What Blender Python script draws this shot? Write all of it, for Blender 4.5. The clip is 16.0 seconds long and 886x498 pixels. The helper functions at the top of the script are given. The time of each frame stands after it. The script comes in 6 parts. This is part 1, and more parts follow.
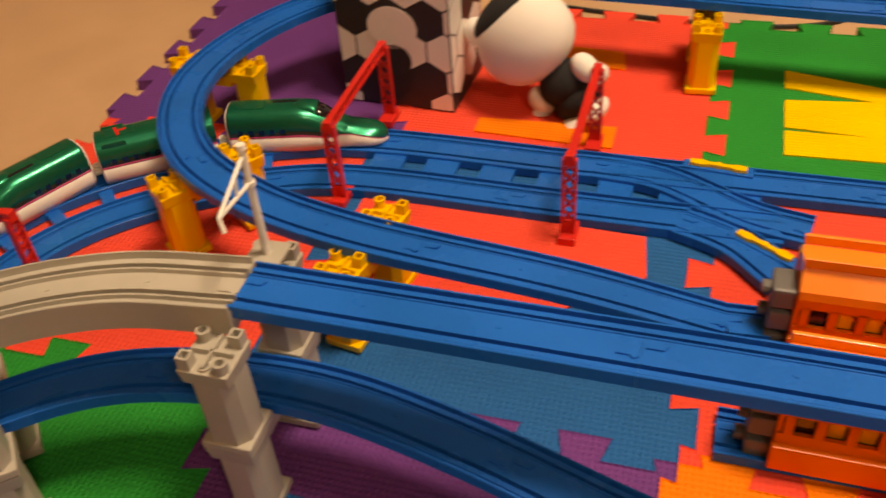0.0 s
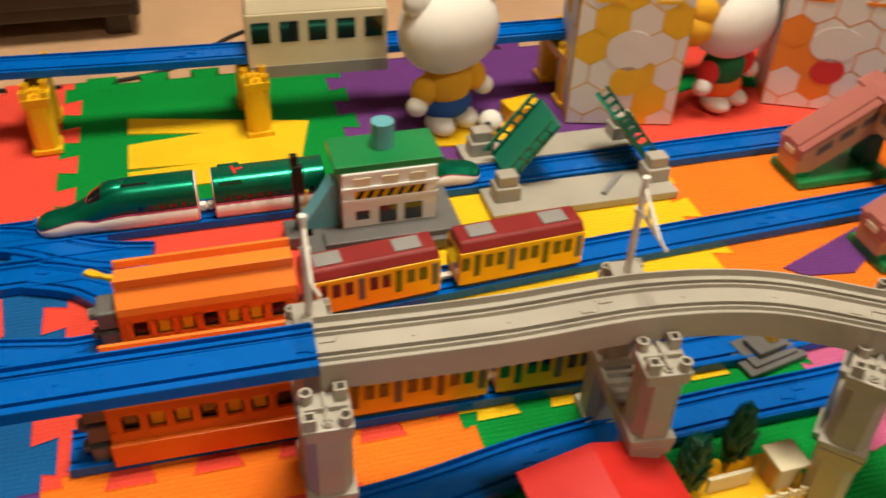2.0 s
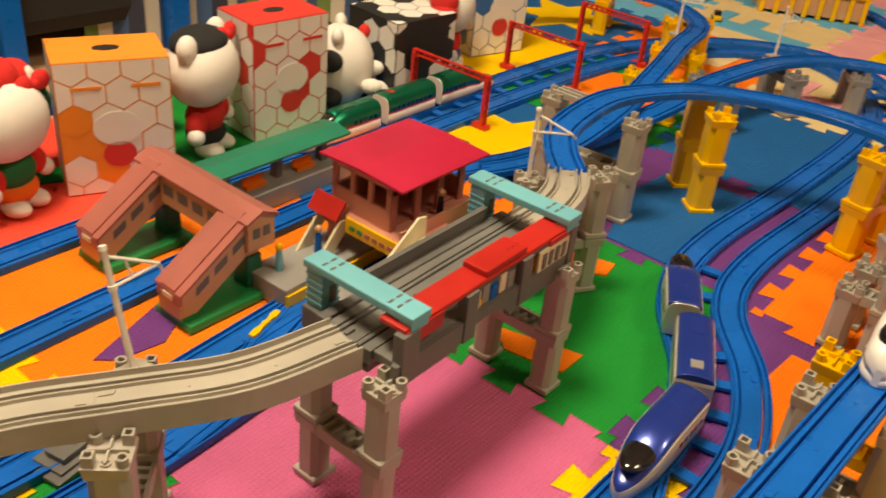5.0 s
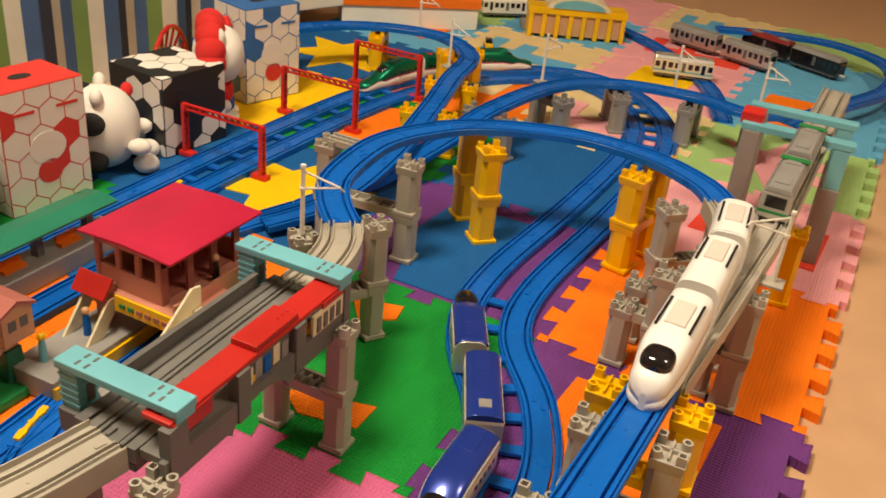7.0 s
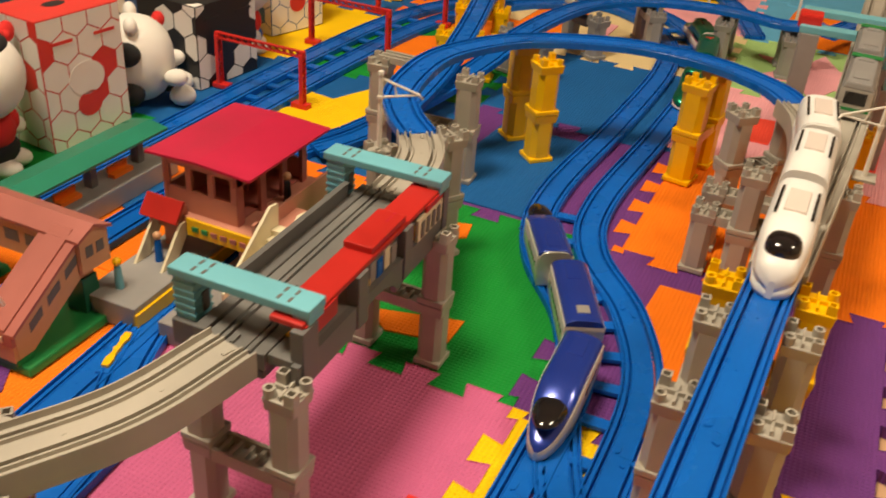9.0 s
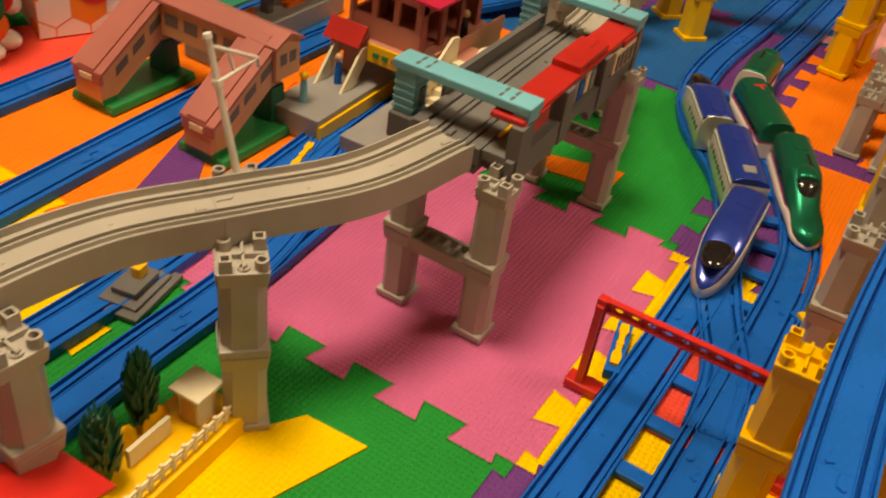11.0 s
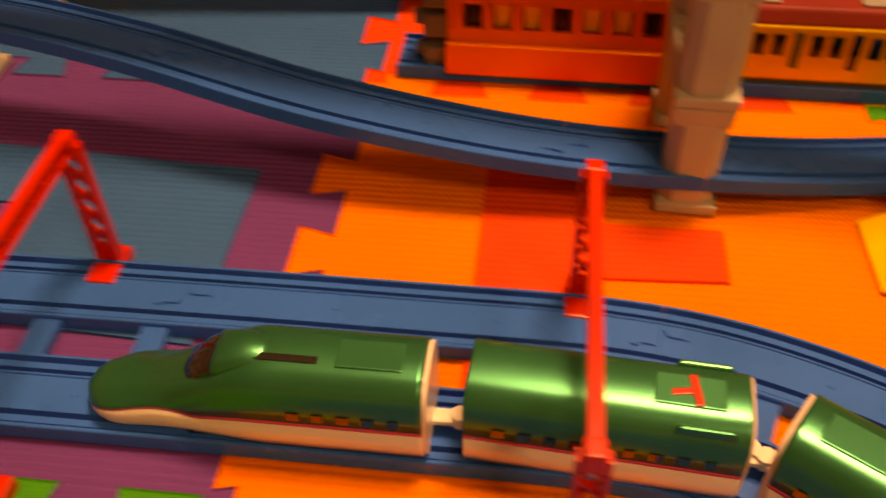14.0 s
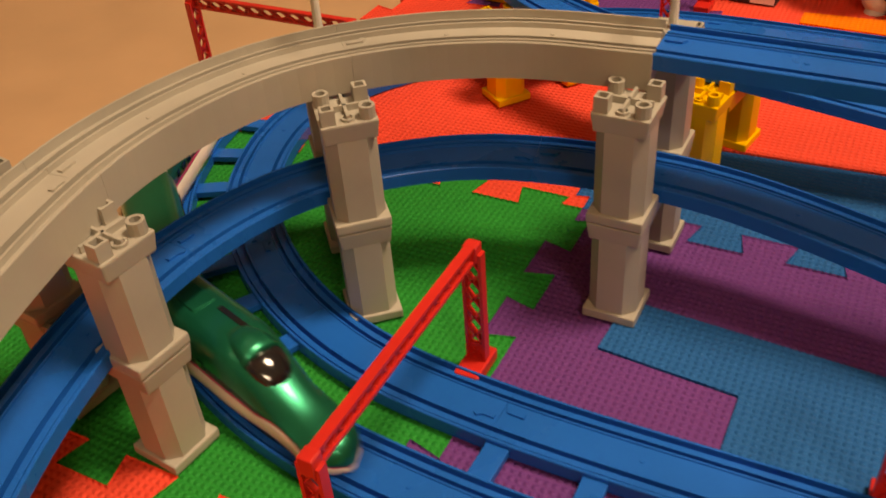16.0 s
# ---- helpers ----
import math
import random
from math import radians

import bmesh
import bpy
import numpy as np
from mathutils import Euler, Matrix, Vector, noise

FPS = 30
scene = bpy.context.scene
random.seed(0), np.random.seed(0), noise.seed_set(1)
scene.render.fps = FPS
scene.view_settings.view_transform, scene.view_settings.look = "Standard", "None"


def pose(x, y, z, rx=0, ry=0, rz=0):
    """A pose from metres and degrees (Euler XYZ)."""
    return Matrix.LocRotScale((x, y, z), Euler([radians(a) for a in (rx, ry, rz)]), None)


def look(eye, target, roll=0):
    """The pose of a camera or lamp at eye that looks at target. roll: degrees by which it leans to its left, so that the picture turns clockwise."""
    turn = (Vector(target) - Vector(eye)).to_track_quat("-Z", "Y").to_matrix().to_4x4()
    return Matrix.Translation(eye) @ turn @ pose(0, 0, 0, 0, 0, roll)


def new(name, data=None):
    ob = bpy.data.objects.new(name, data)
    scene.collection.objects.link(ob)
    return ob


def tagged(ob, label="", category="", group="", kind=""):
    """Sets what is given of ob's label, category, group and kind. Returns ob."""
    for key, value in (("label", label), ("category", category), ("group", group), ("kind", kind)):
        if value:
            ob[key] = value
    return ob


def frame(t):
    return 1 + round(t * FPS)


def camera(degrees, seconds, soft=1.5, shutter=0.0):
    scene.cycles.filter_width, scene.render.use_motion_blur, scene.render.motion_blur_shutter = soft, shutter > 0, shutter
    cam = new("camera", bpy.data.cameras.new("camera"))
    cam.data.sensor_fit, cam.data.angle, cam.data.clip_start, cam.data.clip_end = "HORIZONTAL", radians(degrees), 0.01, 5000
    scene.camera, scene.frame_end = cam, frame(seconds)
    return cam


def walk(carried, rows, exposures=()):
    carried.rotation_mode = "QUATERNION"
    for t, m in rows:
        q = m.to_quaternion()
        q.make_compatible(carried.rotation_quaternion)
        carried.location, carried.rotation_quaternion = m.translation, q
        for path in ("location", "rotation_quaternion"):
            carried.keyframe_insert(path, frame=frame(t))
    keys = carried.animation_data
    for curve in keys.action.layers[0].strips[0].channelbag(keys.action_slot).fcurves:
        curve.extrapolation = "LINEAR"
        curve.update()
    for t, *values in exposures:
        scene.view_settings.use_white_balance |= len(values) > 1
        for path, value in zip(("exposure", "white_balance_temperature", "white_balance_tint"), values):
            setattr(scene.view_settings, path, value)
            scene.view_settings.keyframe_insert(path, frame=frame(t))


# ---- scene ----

cam = camera(51.68, 16.0, soft=1.7, shutter=0.4)
PATH = [
    (0, (-0.0137, -0.0673, 0.4825), (-0.2670, 0.6518, -0.1646), -5.09),
    (0.5, (0.0206, -0.0797, 0.4909), (-0.1190, 0.6795, -0.1448), -3.10),
    (1, (0.0709, -0.0912, 0.4896), (0.0416, 0.6863, -0.1387), -2.00),
    (1.5, (0.1122, -0.1207, 0.5189), (0.2112, 0.6476, -0.1135), 0.17),
    (2, (0.1472, -0.1455, 0.5308), (0.3744, 0.6064, -0.0880), 2.51),
    (2.5, (0.1822, -0.1585, 0.5342), (0.5238, 0.5645, -0.0663), 4.06),
    (3, (0.2116, -0.1715, 0.5380), (0.6553, 0.5101, -0.0439), 5.34),
    (3.5, (0.2445, -0.1920, 0.5474), (0.7608, 0.4481, -0.0215), 5.31),
    (4, (0.2720, -0.2069, 0.5490), (0.8503, 0.3911, -0.0059), 5.34),
    (4.5, (0.2939, -0.2233, 0.5501), (0.9261, 0.3351, 0.0130), 5.74),
    (5, (0.3137, -0.2384, 0.5553), (0.9944, 0.2779, 0.0356), 6.14),
    (5.2, (0.3197, -0.2383, 0.5585), (1.0209, 0.2555, 0.0442), 6.62),
    (7.3, (0.3581, -0.2586, 0.5811), (1.1611, 0.0918, 0.0991), 5.73),
    (7.5, (0.3566, -0.2523, 0.5806), (1.1613, 0.0892, 0.0950), 5.58),
    (8, (0.3531, -0.2379, 0.5729), (1.1537, 0.0959, 0.0754), 4.62),
    (8.5, (0.3403, -0.2148, 0.5540), (1.1317, 0.1197, 0.0423), 3.98),
    (9, (0.3177, -0.1693, 0.5177), (1.1056, 0.1628, -0.0010), 4.44),
    (9.2, (0.3046, -0.1534, 0.5063), (1.0904, 0.1781, -0.0158), 4.93),
    (11.3, (0.1962, -0.1190, 0.4476), (0.8885, 0.2614, -0.1656), 8.85),
    (11.5, (0.1859, -0.1317, 0.4343), (0.8590, 0.2641, -0.1905), 8.84),
    (12, (0.1741, -0.1484, 0.4004), (0.7772, 0.2636, -0.2826), 10.65),
    (12.5, (0.1564, -0.1610, 0.3450), (0.6783, 0.3002, -0.3725), 12.48),
    (13, (0.1542, -0.1743, 0.2992), (0.4975, 0.3845, -0.4558), 8.29),
    (13.5, (0.1361, -0.1616, 0.2723), (0.2946, 0.5116, -0.4499), 5.02),
    (14, (0.1121, -0.1682, 0.3240), (0.0132, 0.5370, -0.3780), -1.81),
    (14.5, (0.0119, -0.2013, 0.3377), (-0.1910, 0.5295, -0.3141), -2.15),
    (15, (-0.0473, -0.2151, 0.3527), (-0.3647, 0.4961, -0.2745), -3.30),
    (15.5, (-0.0972, -0.2082, 0.3530), (-0.4774, 0.4879, -0.2560), -4.22),
    (16, (-0.1335, -0.1797, 0.3534), (-0.5312, 0.5110, -0.2506), -4.66),
]
walk(cam, [(t, look(eye, target, roll)) for t, eye, target, roll in PATH], exposures=[(0, -0.39, 8600, 18), (1.0, -0.54, 8800, 14), (1.5, -0.58, 7200, 11), (2.0, -0.35, 6300, 6), (2.5, -0.38, 5800, 5), (3, -0.36, 5550, 4), (3.5, -0.34, 5350, 1), (4.2, -0.27, 5700, 2), (5, -0.24, 7600, 8), (8, -0.27, 6900, 10), (11.5, -0.50, 8200, 11), (12.0, -0.48, 9400, 13), (12.5, -0.4, 13000, 19), (13.0, -0.36, 30000, 30), (13.5, -0.26, 95000, 41), (14.2, -0.46, 90000, 44), (15.1, -0.58, 70000, 44), (15.6, -0.40, 10800, 22), (16, -0.36, 8700, 18)])

# world and light
world = bpy.data.worlds.new("room_air")
scene.world = world
world.use_nodes = True
world.node_tree.nodes["Background"].inputs[0].default_value = (1.0, 0.90, 0.75, 1)
world.node_tree.nodes["Background"].inputs[1].default_value = 0.025


def ceiling_lamp(x, y, size, watts):
    data = bpy.data.lights.new("lamp_glow", "AREA")
    data.shape, data.size, data.energy, data.color = "DISK", size, watts, (1.0, 0.89, 0.72)
    lamp = new("lamp_glow", data)
    lamp.matrix_world = pose(x, y, 2.26)


ceiling_lamp(0.5, 0.55, 0.62, 70)
ceiling_lamp(1.3, -1.3, 0.5, 24)

# ---------------------------------------------------------------- materials


def material(name, rgb, rough=0.35, spread=0.12, grain=0.0, grain_size=900, metal=0.0, coat=0.0, weave=0.0, emit=0.0):
    m = bpy.data.materials.new(name)
    m.use_nodes = True
    nt = m.node_tree
    bsdf = nt.nodes["Principled BSDF"]
    coords = nt.nodes.new("ShaderNodeTexCoord")
    big = nt.nodes.new("ShaderNodeTexNoise")
    big.inputs["Scale"].default_value, big.inputs["Detail"].default_value = 14, 6
    nt.links.new(coords.outputs["Object"], big.inputs["Vector"])
    fine = nt.nodes.new("ShaderNodeTexNoise")
    fine.inputs["Scale"].default_value, fine.inputs["Detail"].default_value = grain_size, 3
    nt.links.new(coords.outputs["Object"], fine.inputs["Vector"])
    ramp = nt.nodes.new("ShaderNodeMapRange")
    ramp.inputs["From Min"].default_value, ramp.inputs["From Max"].default_value = 0.3, 0.7
    ramp.inputs["To Min"].default_value, ramp.inputs["To Max"].default_value = 1 - spread, 1 + spread
    nt.links.new(big.outputs["Fac"], ramp.inputs["Value"])
    tint = nt.nodes.new("ShaderNodeMix")
    tint.data_type, tint.blend_type = "RGBA", "MULTIPLY"
    tint.inputs["Factor"].default_value = 1.0
    tint.inputs[6].default_value = (*rgb, 1)
    nt.links.new(ramp.outputs[0], tint.inputs[7])
    nt.links.new(tint.outputs[2], bsdf.inputs["Base Color"])
    rr = nt.nodes.new("ShaderNodeMapRange")
    rr.inputs["To Min"].default_value, rr.inputs["To Max"].default_value = max(0.02, rough - 0.09), min(1, rough + 0.12)
    nt.links.new(big.outputs["Fac"], rr.inputs["Value"])
    nt.links.new(rr.outputs[0], bsdf.inputs["Roughness"])
    bsdf.inputs["Metallic"].default_value = metal
    bsdf.inputs["Coat Weight"].default_value = coat
    bump = nt.nodes.new("ShaderNodeBump")
    bump.inputs["Distance"].default_value = 0.0014 if weave else 0.0006
    if weave:
        waves = []
        for axis in ("X", "Y"):
            w = nt.nodes.new("ShaderNodeTexWave")
            w.bands_direction = axis
            w.inputs["Scale"].default_value = 72
            w.inputs["Distortion"].default_value = 1.0
            nt.links.new(coords.outputs["Object"], w.inputs["Vector"])
            waves.append(w)
        both = nt.nodes.new("ShaderNodeMath")
        both.operation = "MULTIPLY"
        nt.links.new(waves[0].outputs["Fac"], both.inputs[0])
        nt.links.new(waves[1].outputs["Fac"], both.inputs[1])
        bump.inputs["Strength"].default_value = weave
        nt.links.new(both.outputs[0], bump.inputs["Height"])
    else:
        bump.inputs["Strength"].default_value = grain or 0.05
        nt.links.new(fine.outputs["Fac"], bump.inputs["Height"])
    nt.links.new(bump.outputs[0], bsdf.inputs["Normal"])
    if emit:
        bsdf.inputs["Emission Color"].default_value = (*rgb, 1)
        bsdf.inputs["Emission Strength"].default_value = emit
    return m


def foam(name, rgb):
    m = material(name, rgb, rough=0.66, spread=0.07, weave=0.75)
    m.node_tree.nodes["Principled BSDF"].inputs["Specular IOR Level"].default_value = 0.16
    return m


FOAM = {
    "red": foam("red_foam", (0.84, 0.075, 0.045)),
    "orange": foam("orange_foam", (0.93, 0.20, 0.012)),
    "green": foam("green_foam", (0.003, 0.250, 0.034)),
    "purple": foam("purple_foam", (0.15, 0.042, 0.21)),
    "blue": foam("blue_foam", (0.008, 0.108, 0.33)),
    "pink": foam("pink_foam", (0.60, 0.13, 0.28)),
    "yellow": foam("yellow_foam", (0.92, 0.56, 0.010)),
    "cream": foam("cream_foam", (0.75, 0.58, 0.30)),
    "lime": foam("pale_green_foam", (0.35, 0.55, 0.20)),
    "sky": foam("sky_blue_foam", (0.12, 0.42, 0.66)),
    "rose": foam("pale_pink_foam", (0.85, 0.38, 0.42)),
}
BLUE = material("blue_plastic", (0.001, 0.115, 0.50), 0.26, 0.10)
BLUE.node_tree.nodes["Principled BSDF"].inputs["Specular IOR Level"].default_value = 0.26
GREY = material("warm_grey_plastic", (0.41, 0.375, 0.315), 0.42, 0.12, 0.1)
DGREY = material("dark_grey_plastic", (0.13, 0.125, 0.12), 0.42, 0.15)
MGREY = material("mid_grey_plastic", (0.27, 0.26, 0.25), 0.45, 0.15)
YELLOW = material("yellow_plastic", (0.88, 0.50, 0.008), 0.3, 0.1)
RED = material("red_plastic", (0.62, 0.025, 0.02), 0.3, 0.12)
ROOF_ORANGE = material("glossy_orange_plastic", (0.92, 0.24, 0.03), 0.22, 0.08, coat=0.4)
ORANGE = material("orange_plastic", (0.85, 0.17, 0.012), 0.35, 0.08)
WHITE = material("white_plastic", (0.78, 0.74, 0.66), 0.35, 0.06)
CLEANWHITE = material("clean_white_plastic", (0.86, 0.85, 0.82), 0.35, 0.05)
CREAM = material("cream_plastic", (0.74, 0.66, 0.46), 0.4, 0.08)
BLACK = material("black_plastic", (0.012, 0.011, 0.011), 0.25, 0.2)
GREEN = material("green_plastic", (0.012, 0.22, 0.06), 0.35, 0.12)
DGREEN = material("dark_green_plastic", (0.008, 0.11, 0.055), 0.4, 0.15)
TEAL = material("teal_plastic", (0.012, 0.19, 0.115), 0.3, 0.12)
CYAN = material("pale_blue_plastic", (0.15, 0.44, 0.52), 0.4, 0.1)
CRIMSON = material("crimson_plastic", (0.47, 0.014, 0.052), 0.35, 0.14)
BROWN = material("brown_red_plastic", (0.40, 0.125, 0.10), 0.45, 0.12)
TAN = material("tan_plastic", (0.58, 0.32, 0.17), 0.45, 0.12)
SALMON = material("salmon_plastic", (0.56, 0.24, 0.17), 0.45, 0.12)
ROOF_RED = material("deep_red_plastic", (0.46, 0.018, 0.014), 0.38, 0.16)
TRACK_GREY = material("station_grey_plastic", (0.17, 0.165, 0.155), 0.30, 0.16)
MAROON = material("maroon_plastic", (0.25, 0.018, 0.018), 0.4, 0.15)
METGREEN = material("metallic_green_paint", (0.001, 0.215, 0.115), 0.30, 0.08, metal=0.72, coat=0.2)
METBLUE = material("metallic_blue_paint", (0.012, 0.045, 0.34), 0.22, 0.08, metal=0.3, coat=0.6)
PINKLINE = material("pink_stripe_paint", (0.62, 0.06, 0.20), 0.35)
PALE = material("pale_train_plastic", (0.76, 0.66, 0.60), 0.32, 0.06, coat=0.3)
SILVER = material("silver_paint", (0.55, 0.54, 0.50), 0.3, 0.08, metal=0.6)
GLASS = material("smoked_window", (0.008, 0.008, 0.010), 0.08, 0.1, coat=0.8)
PLUSH = material("white_plush", (0.80, 0.76, 0.70), 0.95, 0.05, 0.5, 1600)
CLOTH = {
    "black": material("black_cloth", (0.014, 0.013, 0.014), 0.9, 0.2, 0.5),
    "yellow": material("yellow_cloth", (0.80, 0.42, 0.02), 0.9, 0.1, 0.5),
    "blue": material("blue_cloth", (0.02, 0.09, 0.36), 0.9, 0.1, 0.5),
    "green": material("green_cloth", (0.015, 0.16, 0.05), 0.9, 0.15, 0.5),
    "red": material("red_cloth", (0.62, 0.022, 0.02), 0.9, 0.12, 0.5),
    "orange": material("orange_cloth", (0.85, 0.17, 0.02), 0.9, 0.1, 0.5),
    "white": PLUSH,
}
CARD = {
    "white": material("white_card", (0.80, 0.76, 0.70), 0.5, 0.05),
    "yellow": material("yellow_card", (0.85, 0.50, 0.02), 0.5, 0.06),
    "orange": material("orange_card", (0.85, 0.27, 0.03), 0.5, 0.06),
    "red": material("red_card", (0.66, 0.04, 0.03), 0.5, 0.06),
    "black": material("black_card", (0.018, 0.017, 0.017), 0.45, 0.1),
    "blue": material("blue_card", (0.03, 0.14, 0.40), 0.5, 0.06),
}
FLOOR = material("tan_floor", (0.55, 0.335, 0.19), 0.42, 0.06, 0.1, 60)
WALL = material("beige_wall_paint", (0.42, 0.31, 0.20), 0.8, 0.05, 0.2, 200)
CEILING = material("white_ceiling_paint", (0.8, 0.76, 0.7), 0.9, 0.03, 0.2, 200)
DARKWOOD = material("dark_wood", (0.030, 0.018, 0.012), 0.4, 0.3, 0.2, 120)
LAMP = material("lamp_diffuser", (1.0, 0.86, 0.64), 0.5, emit=6.0)
WIRE = material("black_cable", (0.01, 0.01, 0.01), 0.5)

# ---------------------------------------------------------------- mesh helpers


def mesh_of(name, bm, mats):
    bmesh.ops.recalc_face_normals(bm, faces=bm.faces[:])
    me = bpy.data.meshes.new(name)
    bm.to_mesh(me)
    bm.free()
    for m in mats if isinstance(mats, (list, tuple)) else [mats]:
        me.materials.append(m)
    return me


def part(name, bm, mats, parent=None, label="", smooth=False):
    ob = new(name, mesh_of(name, bm, mats))
    if smooth:
        ob.data.polygons.foreach_set("use_smooth", [True] * len(ob.data.polygons))
    if parent:
        ob.parent = parent
    if label:
        tagged(ob, label)
    return ob


def thing(name, label, category, group="", at=None, kind=""):
    ob = new(name)
    ob.empty_display_size = 0.02
    if at is not None:
        ob.matrix_world = at
    return tagged(ob, label, category, group, kind)


def add_box(bm, x, y, z, sx, sy, sz, rz=0.0, bevel=0.0, mat=0, top=None, rx=0.0, ry=0.0):
    """A box centred at x, y with its foot at z; top: scale of its upper face."""
    tx, ty = top or (1, 1)
    m = pose(x, y, z, rx, ry, rz)
    vs = []
    for k, (fx, fy) in ((0, (1, 1)), (1, (tx, ty))):
        for a, b in ((-1, -1), (1, -1), (1, 1), (-1, 1)):
            vs.append(bm.verts.new(m @ Vector((a * sx / 2 * fx, b * sy / 2 * fy, k * sz))))
    fs = [bm.faces.new([vs[i] for i in f]) for f in ((3, 2, 1, 0), (4, 5, 6, 7), (0, 1, 5, 4), (1, 2, 6, 5), (2, 3, 7, 6), (3, 0, 4, 7))]
    for f in fs:
        f.material_index = mat
    if bevel:
        es = {e for f in fs for e in f.edges}
        out = bmesh.ops.bevel(bm, geom=list(es), offset=bevel, segments=2, profile=0.6, affect="EDGES")
        for f in out["faces"]:
            f.material_index = mat
    return vs


def add_prism(bm, outline, z0, z1, m=None, mat=0):
    m = m or Matrix()
    lo = [bm.verts.new(m @ Vector((x, y, z0))) for x, y in outline]
    hi = [bm.verts.new(m @ Vector((x, y, z1))) for x, y in outline]
    n = len(outline)
    fs = [bm.faces.new(lo[::-1]), bm.faces.new(hi)]
    fs += [bm.faces.new((lo[i], lo[(i + 1) % n], hi[(i + 1) % n], hi[i])) for i in range(n)]
    for f in fs:
        f.material_index = mat


def add_rod(bm, a, b, r, r2=None, n=10, mat=0):
    a, b = Vector(a), Vector(b)
    turn = (b - a).to_track_quat("Z", "Y").to_matrix().to_4x4()
    rings = []
    for p, rad in ((a, r), (b, r if r2 is None else r2)):
        rings.append([bm.verts.new(Matrix.Translation(p) @ turn @ Vector((rad * math.cos(k * math.tau / n), rad * math.sin(k * math.tau / n), 0))) for k in range(n)])
    fs = [bm.faces.new((rings[0][k], rings[0][(k + 1) % n], rings[1][(k + 1) % n], rings[1][k])) for k in range(n)]
    fs += [bm.faces.new(rings[0][::-1]), bm.faces.new(rings[1])]
    for f in fs:
        f.material_index = mat


def add_ball(bm, c, rx, ry, rz, m=None, mat=0, seg=18, rings=12, power=1.0):
    m = m or Matrix()
    rows = []
    for i in range(rings + 1):
        th = math.pi * i / rings
        row = []
        for k in range(seg):
            ph = math.tau * k / seg
            s, co = math.sin(th), math.cos(th)
            p = [s * math.cos(ph), s * math.sin(ph), co]
            p = [math.copysign(abs(v) ** power, v) for v in p]
            row.append(bm.verts.new(m @ Vector((c[0] + rx * p[0], c[1] + ry * p[1], c[2] + rz * p[2]))))
            if i in (0, rings):
                break
        rows.append(row)
    for i in range(rings):
        a, b = rows[i], rows[i + 1]
        for k in range(seg):
            k2 = (k + 1) % seg
            if len(a) == 1:
                f = bm.faces.new((a[0], b[k], b[k2]))
            elif len(b) == 1:
                f = bm.faces.new((a[k2], a[k], b[0]))
            else:
                f = bm.faces.new((a[k], b[k], b[k2], a[k2]))
            f.material_index = mat
            f.smooth = True


def add_tube(bm, x, y, z, ro, ri, h, n, turn=0.0, mat=0):
    """An open hollow stud."""
    rings = []
    for r, zz in ((ro, z), (ro, z + h), (ri, z + h), (ri, z)):
        rings.append([bm.verts.new((x + r * math.cos(turn + k * math.tau / n), y + r * math.sin(turn + k * math.tau / n), zz)) for k in range(n)])
    for a, b in zip(rings, rings[1:]):
        for k in range(n):
            bm.faces.new((a[k], a[(k + 1) % n], b[(k + 1) % n], b[k])).material_index = mat


def add_bar(bm, a, b, deep, depth, thick):
    """A square bar from a to b, depth along the unit vector deep."""
    a, b, deep = Vector(a), Vector(b), Vector(deep)
    o = (b - a).normalized().cross(deep).normalized() * thick / 2
    d = deep * depth / 2
    r = [[bm.verts.new(p + s * d + t * o) for s, t in ((-1, -1), (1, -1), (1, 1), (-1, 1))] for p in (a, b)]
    for k in range(4):
        bm.faces.new((r[0][k], r[0][(k + 1) % 4], r[1][(k + 1) % 4], r[1][k]))
    bm.faces.new(r[0][::-1])
    bm.faces.new(r[1])


